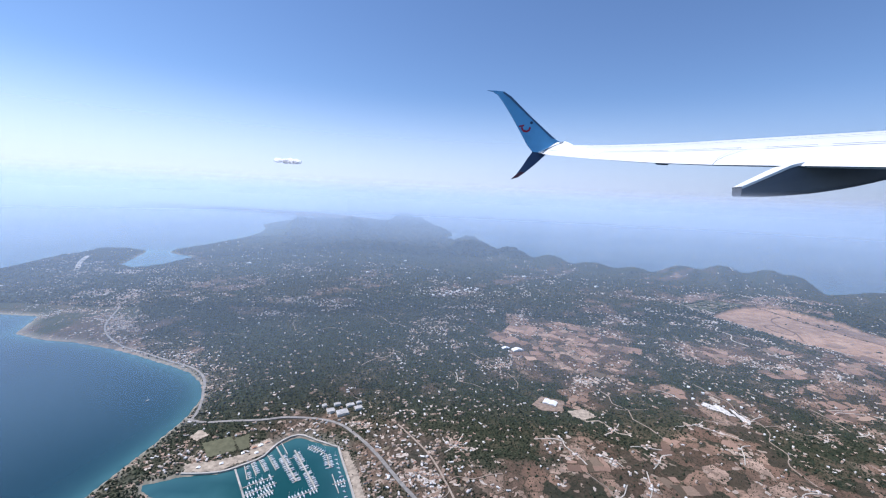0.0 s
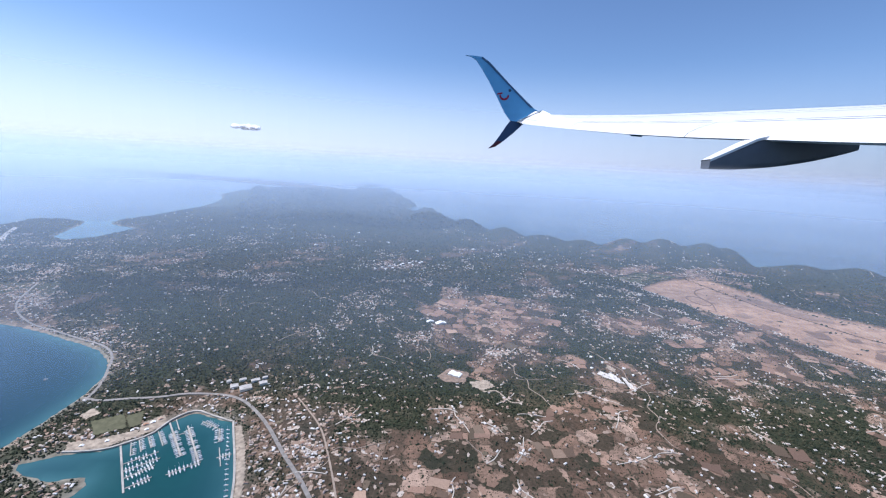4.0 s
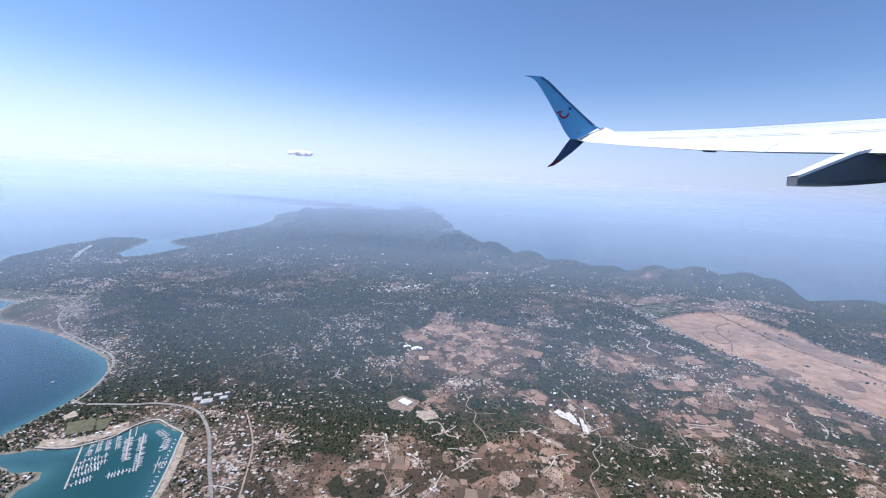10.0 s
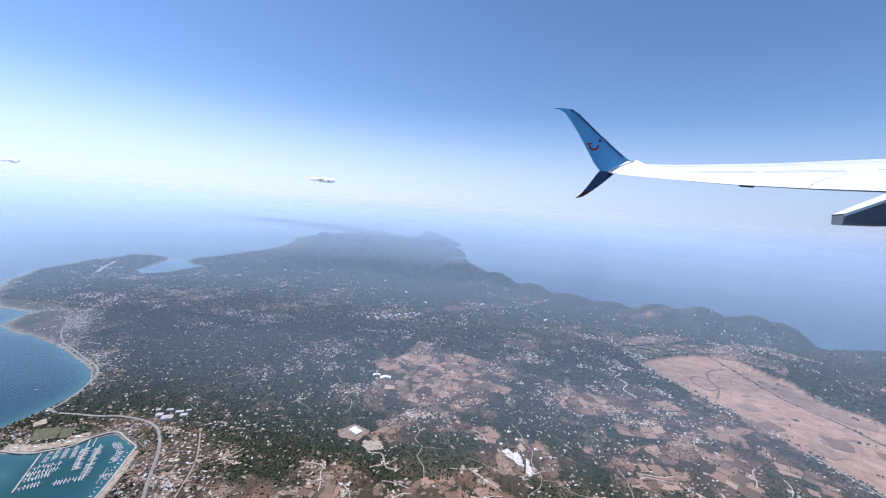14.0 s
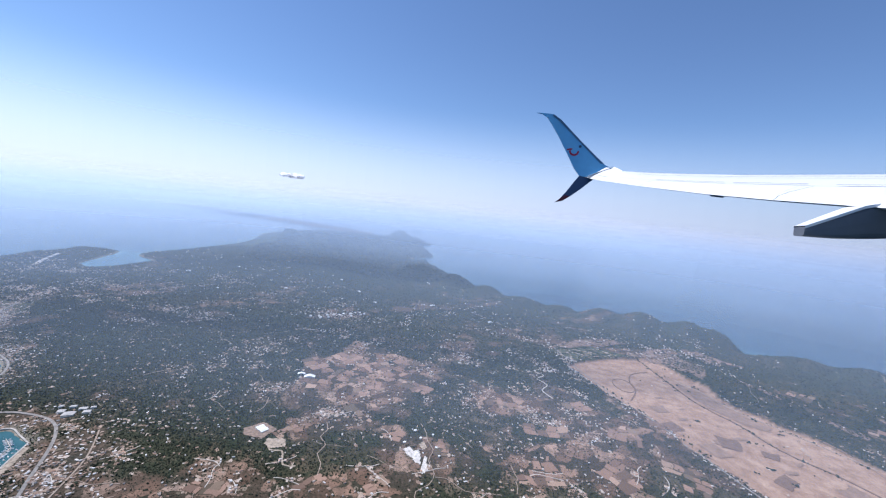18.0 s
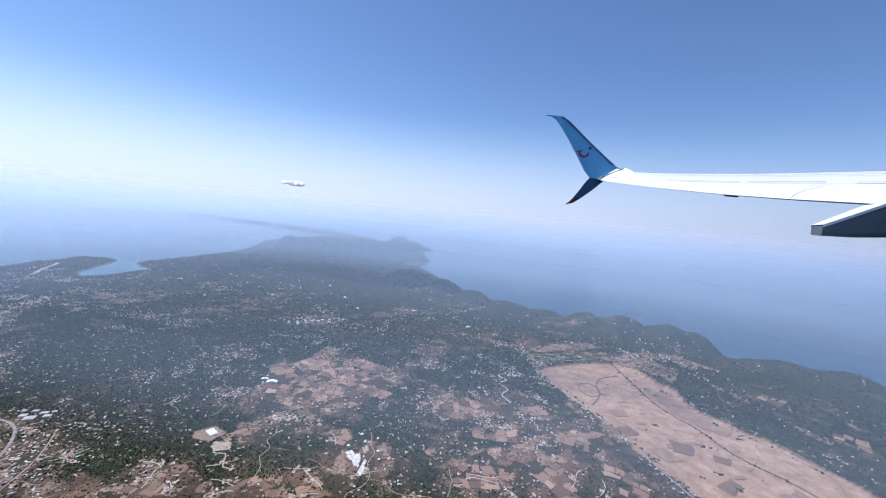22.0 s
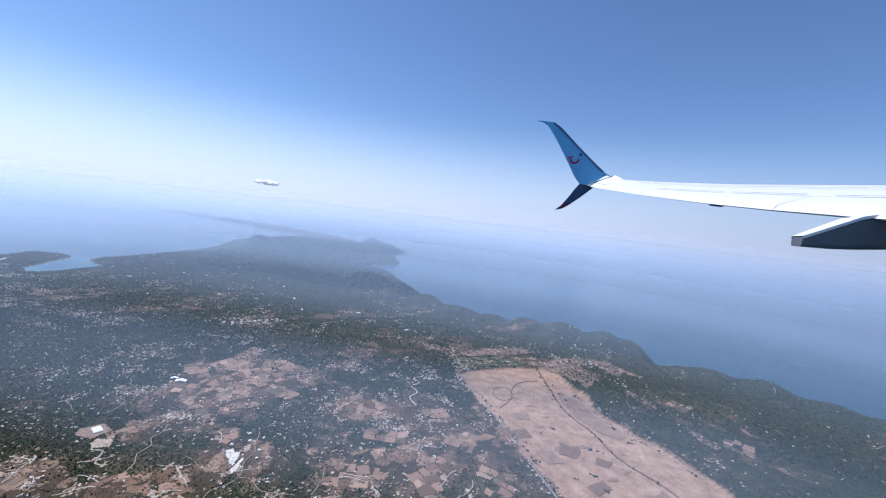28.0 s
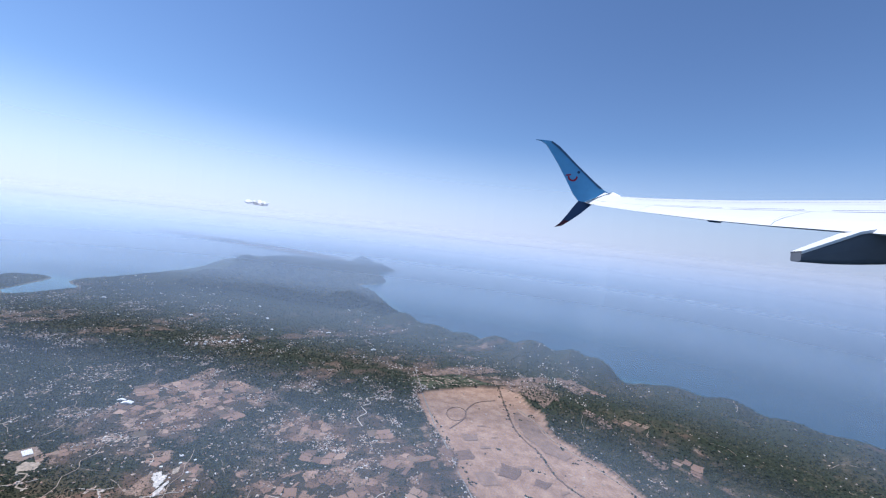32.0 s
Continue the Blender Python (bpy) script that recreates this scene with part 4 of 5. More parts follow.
for poly, mat in (([(29.46, 63.59), (34.99, 66.3), (35.82, 64.2), (31.67, 61.66)], DARK_EARTH), ([(40.3, 64.11), (43.19, 63.41), (42.34, 60.88), (39.75, 60.79)], DARK_EARTH), ([(45.41, 61.93), (47.5, 61.84), (46.63, 60.18), (44.94, 60.09)], DARK_EARTH),
                  ([(42.54, 54.56), (44.8, 56.76), (45.92, 55.13), (43.76, 53.04)], DARK_EARTH), ([(42.91, 84.4), (46, 80.8), (48.86, 74.58), (52.02, 70.17), (50.66, 68.4), (47.05, 70.52), (44.2, 74.58), (42.45, 80.8)], GREY_EARTH), ([(35.87, 60.09), (38.45, 61.4), (39.88, 58.77), (37.5, 57.52)], GREY_EARTH),
                  ([(49.92, 55.04), (52.88, 56.95), (54.53, 54.08), (51.57, 52.18)], GREY_EARTH), ([(33.24, 71.05), (35.71, 71.93), (36.14, 69.81), (33.76, 69.11)], GREY_EARTH)):
    patch("ploughed_field", wiggle(poly, 1.1, 0.4, 17), mat, lift=0.065, cell=0.12, label="dark ploughed field on the dry plain", category="field", kind="structure")
strip("hedge_row", [(57.61, 68.4), (60.2, 62.27), (58.38, 55.99), (53.03, 49.79), (49.39, 42.66)], 0.22, GREY_EARTH, lift=0.06, label="dark ditch and hedge crossing the plain", category="hedge")
strip("road", [(38.58, 87.64), (34.73, 85.08), (32.97, 80.8), (32.87, 76.88), (30.65, 72.38)], 0.2, DARK_EARTH, lift=0.075, label="curved farm track on the dry plain", category="road")
strip("road", [(-20.15, 43.14), (-18.69, 41.25), (-17.37, 41.53), (-16, 39.45), (-14.68, 39.73)], 0.2, DUG, label="pale dug dirt road", category="road")
strip("road", [(-3, 51.22), (-1.9, 49.32), (-1.5, 47.88), (-0.5, 46.45), (-0.7, 44.55), (0.3, 42.66), (0, 40.77), (-1.11, 39.45), (-0.91, 37.46), (-2.24, 35.67), (-2.04, 33.11)], 0.085, TRACK, label="pale dirt road past a bare lot", category="road")
strip("road", [(-15.03, 48.36), (-14.25, 46.84), (-14.47, 45.31), (-13.19, 43.99), (-13.41, 42.29), (-12.33, 40.96), (-11.76, 38.88)], 0.09, TRACK, label="pale winding lane in the woods", category="road")
strip("road", [(15.05, 76.35), (13.87, 74.58), (15.37, 72.99), (14.09, 71.4), (15.69, 69.81), (14.7, 68.05), (16.3, 66.21)], 0.15, PALE, lift=0.09, label="pale zigzag quarry road", category="road")
strip("runway", [(-131, 99.5), (-137.5, 107), (-143, 115)], 1.1, CONCRETE, lift=0.15, label="pale airport runway beside the lagoon", category="runway")
strip("quay", [(-55.3, 30.9), (-52.6, 31.35), (-50.9, 32.45), (-49.75, 33.7), (-49.35, 35.4), (-47.95, 36.95), (-45.8, 36.3), (-43.7, 35.6)], 0.17, CONCRETE, lift=0.10, label="pale concrete quay round the marina basin", category="quay")
strip("quay", [(-43.6, 35.6), (-42.6, 33.6), (-41.45, 31.4), (-40.0, 28.3), (-39.1, 25.6), (-38.8, 23.2)], 0.17, CONCRETE, lift=0.10, label="pale concrete quay beside the town", category="quay")
SOIL = plain_mat("trodden_brown_soil", (0.25, 0.18, 0.13), 0.95, scale=2.5, var=0.35)
SCAR = plain_mat("dark_scarred_ground", (0.10, 0.075, 0.055), 0.95, scale=1.5, var=0.5)
BRIGHT = plain_mat("bright_crushed_stone", (0.60, 0.55, 0.48), 0.95, scale=3, var=0.35)
LAWN = plain_mat("dry_grass_pitch", (0.125, 0.12, 0.068), 0.95, scale=2)
GREEN = plain_mat("watered_grass", (0.062, 0.070, 0.036), 0.95, scale=1)
for name, poly, mat, label in (
        ("parking_lot", [(-57.5, 35.3), (-57.2, 36.4), (-55.8, 35.4), (-56.4, 34.5)], DUG, "square pale gravel lot among dry trees"),
        ("sports_field", [(-55.7, 34.3), (-53.6, 35.5), (-52.3, 33.9), (-54.3, 32.7)], LAWN, "brown dry grass field by the marina"),
        ("sports_field", [(-53.3, 35.3), (-52.3, 36.1), (-51.4, 34.4), (-52.1, 33.9)], LAWN, "small dry green field by the quay"),
        ("boatyard", [(-55.7, 31.9), (-55.1, 31.0), (-52.4, 31.4), (-51.5, 32.3), (-49.9, 33.8), (-49.4, 35.1), (-50.3, 36.0), (-51.4, 34.7), (-51.2, 33.8), (-53.3, 32.5)], DUG, "pale bare boatyard behind the quay"),
        ("waterfront_lot", [(-42.5, 34.9), (-40.9, 32.2), (-39.3, 28.7), (-38.5, 26.0), (-38.9, 25.5), (-39.9, 28.4), (-41.4, 31.5), (-43.1, 34.9)], DUG, "pale waterfront lot beside the quay"),
        ("construction_site", [(-4.02, 45.69), (-3.51, 46.36), (-2.81, 45.69), (-2.21, 46.07), (-1.71, 44.74), (-1.51, 43.61), (-2.32, 43.89), (-2.72, 44.55), (-3.42, 44.84)], BRIGHT, "bright bare construction site with pale ground"),
        ("construction_site", [(-1.31, 45.12), (-0.91, 44.93), (-0.71, 42.85), (-0.91, 42.1), (-1.31, 43.04)], BRIGHT, "narrow bright dug strip of a building site"),
        ("construction_site", [(-2.41, 47.03), (-1.91, 47.6), (-1.3, 46.64), (-1.71, 46.07)], DUG, "tan dug ground beside a building site"),
        ("dirt_lot", [(-23.95, 44.18), (-22.5, 46.07), (-20.11, 45.12), (-20.76, 42.95), (-23.18, 42.85)], SOIL, "brown dirt yard beside a white warehouse"),
        ("dirt_lot", [(-20.15, 43.23), (-18.13, 43.61), (-17.35, 42.29), (-18.78, 41.53), (-19.98, 42.1)], DUG, "pale dug earth beside a track"),
        ("quarry_floor", [(13.47, 75.91), (15.85, 75.29), (16.88, 70.17), (16.31, 65.6), (14.22, 65.51), (13.11, 69.28)], SCAR, "scarred dark quarry ground on a wooded hill"),
        ("village_ground", [(-38.51, 86.53), (-38.3, 89.95), (-32.89, 94.48), (-29.38, 99.08), (-25.92, 96.31), (-29.55, 91.23)], SCAR, "bare brown village ground among woods"),
        ("golf_course", [(18.59, 91.4), (23.96, 87.39), (37.82, 95.95), (28.69, 99.44)], GREEN, "green golf course with trees and sand")):
    patch(name, poly, mat, lift=0.02 if name in ("golf_course", "quarry_floor", "village_ground") else 0.07, clear=name not in ("quarry_floor", "village_ground"), cell=0.16 if poly[0][1] < 60 else 0.4, label=label, category=name.replace("_", " "), kind="structure")


# ---- fields ----
rng = random.Random(7)


def near_xy(lo=14, hi=110):
    y = lo + (hi - lo) * rng.random() ** 1.25
    return rng.uniform(-1, 1) * (45 + 0.75 * y), y


def parcels(u0, u1, v0, v1, least):
    """A rectangle split again and again into parcels."""
    w, d = u1 - u0, v1 - v0
    if max(w, d) < least * rng.uniform(0.9, 1.9):
        return [(u0, u1, v0, v1)]
    k = rng.uniform(0.35, 0.65)
    if w > d:
        return parcels(u0, u0 + w * k, v0, v1, least) + parcels(u0 + w * k, u1, v0, v1, least)
    return parcels(u0, u1, v0, v0 + d * k, least) + parcels(u0, u1, v0 + d * k, v1, least)


def field(corners, lift):
    """One parcel, laid over the land between four corners, with bowed edges."""
    a, b_, c, d = (np.array(p) for p in corners)
    n = max(3, int(np.linalg.norm(c - a) / 0.22))
    u, v = (g.ravel()[:, None] for g in np.meshgrid(np.linspace(0, 1, n + 1), np.linspace(0, 1, n + 1)))
    p = (a * (1 - u) + b_ * u) * (1 - v) + (d * (1 - u) + c * u) * v
    p = p + 0.75 * np.stack([fbm(p[:, 0], p[:, 1], 1.3, 81) - 0.5, fbm(p[:, 0], p[:, 1], 1.3, 82) - 0.5], 1)
    i = (np.arange(n)[:, None] * (n + 1) + np.arange(n)[None]).ravel()
    verts = np.column_stack([p, ground_z(p[:, 0], p[:, 1]) + lift])
    ob = new("field", quick_mesh("field", verts, np.stack([i, i + 1, i + n + 2, i + n + 1], 1), [FIELD]))
    ob.parent = land
    CLEARED.area([tuple(a), tuple(b_), tuple(c), tuple(d)])
    return ob


field_count, tries = 0, 0
FARM_SPOTS = [(-21.94, 57.9), (-17.92, 62.27), (-12.96, 59.65), (-9.95, 64.9), (-5.97, 62.27), (-14.9, 68.4), (-20.85, 70.17), (-8.93, 71.05), (-11.99, 53.13), (-24.87, 64.9), (7.97, 61.4), (13.97, 55.99), (19.89, 64.9), (25.93, 57.9), (22.04, 48.36), (30, 50.27), (12.05, 46.45), (66.8, 86.11), (71.4, 73.7), (56.15, 107.13), (62.2, 101.76), (50.4, 105.34)]
while field_count < 296 and tries < 900:
    x, y = FARM_SPOTS[tries] if tries < len(FARM_SPOTS) else near_xy(16, 100)
    if tries >= len(FARM_SPOTS) and tries % 2:
        x, y = rng.uniform(-28, 36), rng.uniform(17, 52)
    tries += 1
    big = tries <= len(FARM_SPOTS)
    if shore(x, y)[0] < 3 or inside(PLAIN, [x], [y])[0] or (not big and (wood_cover(np.array([x]), np.array([y]))[0] > 0.3 or built_cover(np.array([x]), np.array([y]))[0] > 0.4)):
        continue
    turn = (fbm(np.array([x]), np.array([y]), 22, 61)[0] - 0.5) * 5
    c, s = math.cos(turn), math.sin(turn)
    w, d = (rng.uniform(4.0, 6.5), rng.uniform(3.0, 5.0)) if big else (rng.uniform(1.2, 3.2), rng.uniform(1.0, 2.2))
    for u0, u1, v0, v1 in parcels(-w / 2, w / 2, -d / 2, d / 2, 1.5 if big else 1.0):
        g_ = 0.05
        ring = [(u0 + g_, v0 + g_), (u1 - g_, v0 + g_), (u1 - g_, v1 - g_), (u0 + g_, v1 - g_)]
        ring = [(x + u * c - v * s + rng.uniform(-0.12, 0.12), y + u * s + v * c + rng.uniform(-0.12, 0.12)) for u, v in ring]
        mx, my = sum(p[0] for p in ring) / 4, sum(p[1] for p in ring) / 4
        if rng.random() < 0.38 or shore(mx, my)[0] < 1 or CLEARED.read(np.array([mx]), np.array([my]))[0] or inside(PLAIN, [mx], [my])[0]:
            continue
        field(ring, 0.035 + 0.0002 * (field_count % 90))
        field_count += 1

# ---- country lanes ----
for k in range(80):
    x, y = near_xy(16, 100)
    heading = rng.uniform(0, 2 * math.pi)
    pts = [(x, y)]
    for _ in range(rng.randint(3, 6)):
        heading += rng.uniform(-0.8, 0.8)
        step = rng.uniform(0.4, 1.1) * (1 + y / 90)
        x, y = x + step * math.cos(heading), y + step * math.sin(heading)
        pts.append((x, y))
    arr = np.array(pts)
    if (shore(arr[:, 0], arr[:, 1]) < 1).any() or inside(PLAIN, arr[:, 0], arr[:, 1]).any() or arr[:, 1].min() < 8:
        continue
    strip("lane", pts, rng.uniform(0.045, 0.085), TRACK, lift=0.05, step=0.5, label="pale dirt lane winding between fields and woods", category="lane")

# ---- large buildings ----
def shed(x, y, w, d, h, turn, roof_mat, label, kind_name="warehouse", bays=2, flat=False):
    """A hall with one low gable, or a flat slab, a bay."""
    z = float(ground_z(x, y)[0])
    root = new(kind_name)
    root.matrix_world = pose(x, y, z, 0, 0, turn)
    part("wall", box_bm(w, d, h + 0.15, -0.15), WALL1, root)
    for k in range(bays):
        bw = w / bays
        x0 = -w / 2 + k * bw
        r = 0.0 if flat else bw * 0.12
        verts = [(x0 + 0.01, -d / 2 - 0.02, h), (x0 + bw - 0.01, -d / 2 - 0.02, h), (x0 + bw - 0.01, d / 2 + 0.02, h), (x0 + 0.01, d / 2 + 0.02, h),
                 (x0 + bw / 2, -d / 2 - 0.02, h + r + 0.03), (x0 + bw / 2, d / 2 + 0.02, h + r + 0.03)]
        part("roof", bm_from(verts, [(0, 1, 2, 3), (0, 3, 5, 4), (1, 4, 5, 2), (0, 4, 1), (3, 2, 5)]), roof_mat, root)
    tagged(root, label, "building")
    return root


shed(-21.83, 44.55, 1.5, 0.95, 0.20, -28, WHITE, "white double-roofed warehouse beside a dirt yard", bays=2)
shed(-23.22, 59.65, 1.7, 0.8, 0.22, 20, WHITE, "long white-roofed hall among fields", bays=1)
shed(-24.91, 60.18, 1.2, 0.5, 0.18, 20, WHITE, "narrow white-roofed hall among fields", bays=1)
for dx, dy, w, d, t in ((0, 0, 1.5, 1.1, 30), (-1.3, 0.2, 1.0, 0.8, 30), (1.5, 0.9, 1.0, 0.7, 30), (0.5, 1.3, 1.1, 0.6, 30), (-0.9, 1.3, 0.9, 0.5, 30), (1.3, 1.9, 0.7, 0.4, 30), (-2.2, 0.9, 0.6, 0.5, 30)):
    shed(-44.6 + dx, 40.4 + dy, w * 0.8, d * 0.8, 0.2, t, GREY, "grey flat-roofed shopping hall beside the main road", "shopping_hall", 1, True)
for x, y, w, d, t in ((-3.4, 49.51, 0.7, 0.4, 60), (-2.41, 48.17, 0.6, 0.35, 70), (-4.21, 47.03, 0.6, 0.4, 20), (-0.2, 46.84, 0.5, 0.4, 0), (-1, 49.12, 0.5, 0.3, 65), (0.4, 45.5, 0.5, 0.35, 10)):
    shed(x, y, w * 0.6, d * 0.65, 0.12, t, WHITE, "white flat-roofed building by the bare site", "works_building", 1, True)
for x, y in ((-28.73, 97.29), (-30.24, 95.07), (-27.79, 95.5), (-32.25, 92.94), (-34.74, 91.23), (-29.62, 96.39), (-31.82, 94.13), (-33.44, 92.08), (-36.25, 89.86), (-37.67, 88.33), (-29.31, 92.94), (-35.31, 88.67), (-33.81, 89.69), (-27.28, 96.75)):
    shed(x, y, rng.uniform(0.4, 0.8), rng.uniform(0.3, 0.45), 0.3, rng.uniform(0, 90), WHITE, "white village block on a pale hillside", "village_block", 1, True)
for x, y in ((-12.54, 114.3), (-38.6, 123.3), (-57.9, 112.5), (-72.8, 101.76), (-28.98, 110.71), (4.85, 105.34), (-50.18, 136.5), (-94.6, 116.1), (-86.8, 130.5)):
    shed(x, y, rng.uniform(0.8, 1.5), rng.uniform(0.35, 0.6), 0.2, rng.uniform(-40, 40), WHITE, "long white-roofed works hall far inland", "works_hall", 1, False)

for x, y, w, d, turn in ((-51.0, 34.5, 0.5, 0.22, 35), (-50.6, 34.9, 0.42, 0.25, 40), (-50.25, 35.4, 0.5, 0.2, 40), (-51.6, 33.65, 0.3, 0.2, 35), (-54.3, 31.6, 0.35, 0.2, 10), (-52.7, 32.25, 0.3, 0.22, 30), (-50.5, 33.9, 0.34, 0.2, 40)):
    shed(x, y, w, d, 0.10, turn, ROOF1 if w > 0.45 else WHITE, "low boat shed on the tan boatyard beside the quay", "boat_shed", 1, False)

# ---- marina ----
def pier(x0, y0, x1, y1, width=0.09):
    length = math.hypot(x1 - x0, y1 - y0)
    root = new("pier")
    root.matrix_world = pose((x0 + x1) / 2, (y0 + y1) / 2, 0, 0, 0, math.degrees(math.atan2(y1 - y0, x1 - x0)))
    part("deck", box_bm(length, width, 0.025, 0.03, 0.004), CONCRETE, root)
    for k in range(4):
        part("post", box_bm(0.03, 0.03, 0.33, -0.28, 0, x=-length / 2 + 0.1 + k * (length - 0.2) / 3), CONCRETE, root)
    return tagged(root, "narrow pale concrete pontoon pier in the marina", "pier", "marina piers")


def hull_bm(length, beam, height):
    bm = bmesh.new()
    prof = ((-0.5, 0.80), (-0.25, 1.0), (0.1, 0.95), (0.35, 0.55), (0.5, 0.04))
    top = [(length * u, beam / 2 * v) for u, v in prof]
    deck = [bm.verts.new((x, y, height)) for x, y in top] + [bm.verts.new((x, -y, height)) for x, y in reversed(top)]
    keel = [bm.verts.new((x * 0.9, y * 0.55, -0.02)) for x, y in top] + [bm.verts.new((x * 0.9, -y * 0.55, -0.02)) for x, y in reversed(top)]
    n = len(deck)
    bm.faces.new(deck)
    bm.faces.new(keel[::-1])
    for i in range(n):
        bm.faces.new((deck[i], keel[i], keel[(i + 1) % n], deck[(i + 1) % n]))
    bmesh.ops.recalc_face_normals(bm, faces=bm.faces[:])
    return bm


def boat(length, sail):
    root = new("sailing_boat" if sail else "motor_boat")
    part("hull", hull_bm(length, length * 0.33, length * 0.13), HULL, root)
    part("cabin", box_bm(length * 0.38, length * 0.19, length * 0.09, length * 0.13, length * 0.02, x=0.02), WHITE, root)
    part("cockpit", box_bm(length * 0.22, length * 0.2, 0.004, length * 0.13, 0, x=-length * 0.32), WOODEN, root)
    if sail:
        part("mast", box_bm(0.008, 0.008, length * 1.25, length * 0.13, 0, x=length * 0.06), WHITE, root)
        part("boom", box_bm(length * 0.4, 0.012, 0.012, length * 0.30, 0, x=-length * 0.14), WHITE, root)
    return tagged(root, "white sailing boat with bare mast moored in the marina" if sail else "white motor boat moored in the marina", "boat", "moored boats")


BOATS = [boat(0.33, True), boat(0.28, False), boat(0.40, True)]
boat_slots = []
PIERS = [((-52.0, 32.75), (-47.5, 27.1)), ((-49.7, 29.8), (-47.8, 31.4)), ((-49.1, 29.1), (-47.2, 30.7)), ((-48.5, 28.4), (-47.1, 29.9)), ((-47.7, 27.5), (-46.5, 28.7)),
         ((-50.8, 32.4), (-49.7, 30.8)), ((-50.5, 32.9), (-49.2, 31.3)), ((-50.0, 33.3), (-48.7, 31.8)), ((-49.5, 33.9), (-47.9, 32.1)),
         ((-49.4, 35.3), (-45.7, 31.0)), ((-47.4, 34.8), (-43.9, 30.4)), ((-45.6, 28.9), (-43.7, 30.4)), ((-46.4, 35.5), (-44.5, 34.6)), ((-44.4, 34.6), (-43.5, 32.8)), ((-43.1, 32.1), (-41.9, 30.0)),
         ((-49.1, 35.8), (-47.8, 34.2)), ((-47.9, 33.2), (-47.0, 33.9)), ((-42.7, 30.9), (-41.7, 31.4))]
for n, ((x0, y0), (x1, y1)) in enumerate(PIERS):
    pier(x0, y0, x1, y1, 0.14 if n in (0, 9, 10) else 0.08)
    if n in (0, 14, 15, 16):
        continue
    length = math.hypot(x1 - x0, y1 - y0)
    heading = math.degrees(math.atan2(y1 - y0, x1 - x0))
    u = ((x1 - x0) / length, (y1 - y0) / length)
    s = 0.25 if n not in (9, 10) else 1.9 if n == 9 else 0.5
    while s < length - 0.05:
        for side in (1,) if n in (5, 6, 7, 8) else (-1, 1):
            if rng.random() < 0.9:
                off = side * rng.uniform(0.20, 0.24)
                boat_slots.append((x0 + u[0] * s - u[1] * off, y0 + u[1] * s + u[0] * off, heading + 90 * side + rng.uniform(-3, 3)))
        s += rng.uniform(0.20, 0.30)
for t in np.linspace(0.05, 0.95, 16):
    boat_slots.append((-43.75 + 4.2 * t, 34.9 - 8.8 * t, rng.uniform(150, 215)))
boat_slots += [(-72.0, 30.5, 20.0), (-66.5, 41.5, 70.0)]
boat_slots = [b for b in boat_slots if not inside(COAST, [b[0]], [b[1]])[0]][:296]
for k, (x, y, turn) in enumerate(boat_slots):
    if k < 3:
        BOATS[k].matrix_world = pose(x, y, 0, 0, 0, turn)
    else:
        copy_thing(BOATS[rng.choice((0, 0, 1, 2))], pose(x, y, 0, 0, 0, turn))

# ---- houses ----
def house_proto(w, d, h, r, hip, wing_d=0.0):
    root = new("house")
    part("wall", box_bm(w, d, h + 0.10, -0.10), WALL1, root)
    o, e = 0.012, w / 2 * (0.45 if hip else 0.0)
    verts = [(-w / 2 - o, -d / 2 - o, h), (w / 2 + o, -d / 2 - o, h), (w / 2 + o, d / 2 + o, h), (-w / 2 - o, d / 2 + o, h), (-w / 2 - o + e, 0, h + r), (w / 2 + o - e, 0, h + r)]
    part("roof", bm_from(verts, [(0, 1, 2, 3), (0, 1, 5, 4), (2, 3, 4, 5), (0, 4, 3), (1, 2, 5)]), ROOF1, root)
    if wing_d:
        part("veranda", box_bm(w * 0.6, wing_d, h * 0.55, -0.05, 0, y=-d / 2 - wing_d / 2), WALL1, root)
    part("chimney", box_bm(0.02, 0.02, r + 0.03, h, 0, x=w * 0.22, y=d * 0.12), WALL1, root)
    return tagged(root, "pale rendered house with a low tiled roof", "house", "island houses")


def scatter(count, lo, hi, cover, seed, power=1.3, span=0.75):
    """Places on dry land, thicker where cover is high."""
    g = np.random.default_rng(seed)
    out = np.zeros((0, 2))
    while len(out) < count:
        y = lo + (hi - lo) * g.random(20000) ** power
        x = g.uniform(-1, 1, 20000) * (48 + span * y)
        ok = shore(x, y) > 0.3
        x, y = x[ok], y[ok]
        ok = g.random(len(x)) < cover(x, y)
        out = np.concatenate([out, np.stack([x[ok], y[ok]], 1)])
    return out[:count]


def lane_rows(x, y):
    """Winding rows along which the houses stand."""
    return smooth(0.84, 0.97, 1 - np.abs(2 * fbm(x, y, 7, 55, 3) - 1)) + 0.7 * smooth(0.86, 0.97, 1 - np.abs(2 * fbm(x, y, 4, 57, 3) - 1))


def dwellings(x, y):
    b = built_cover(x, y) ** 1.5 * (0.30 + 0.75 * lane_rows(x, y)) + 0.050 * lane_rows(x, y) * (1 - 0.75 * wood_cover(x, y)) + 0.003 + 0.012 * smooth(64, 50, y) * (x < 24)
    return np.clip(b, 0, 1) * (1 - 0.85 * smooth(62, 68, x)) * (1 - inside(PLAIN, x, y) * 0.98) * (1 - CLEARED.read(x, y))


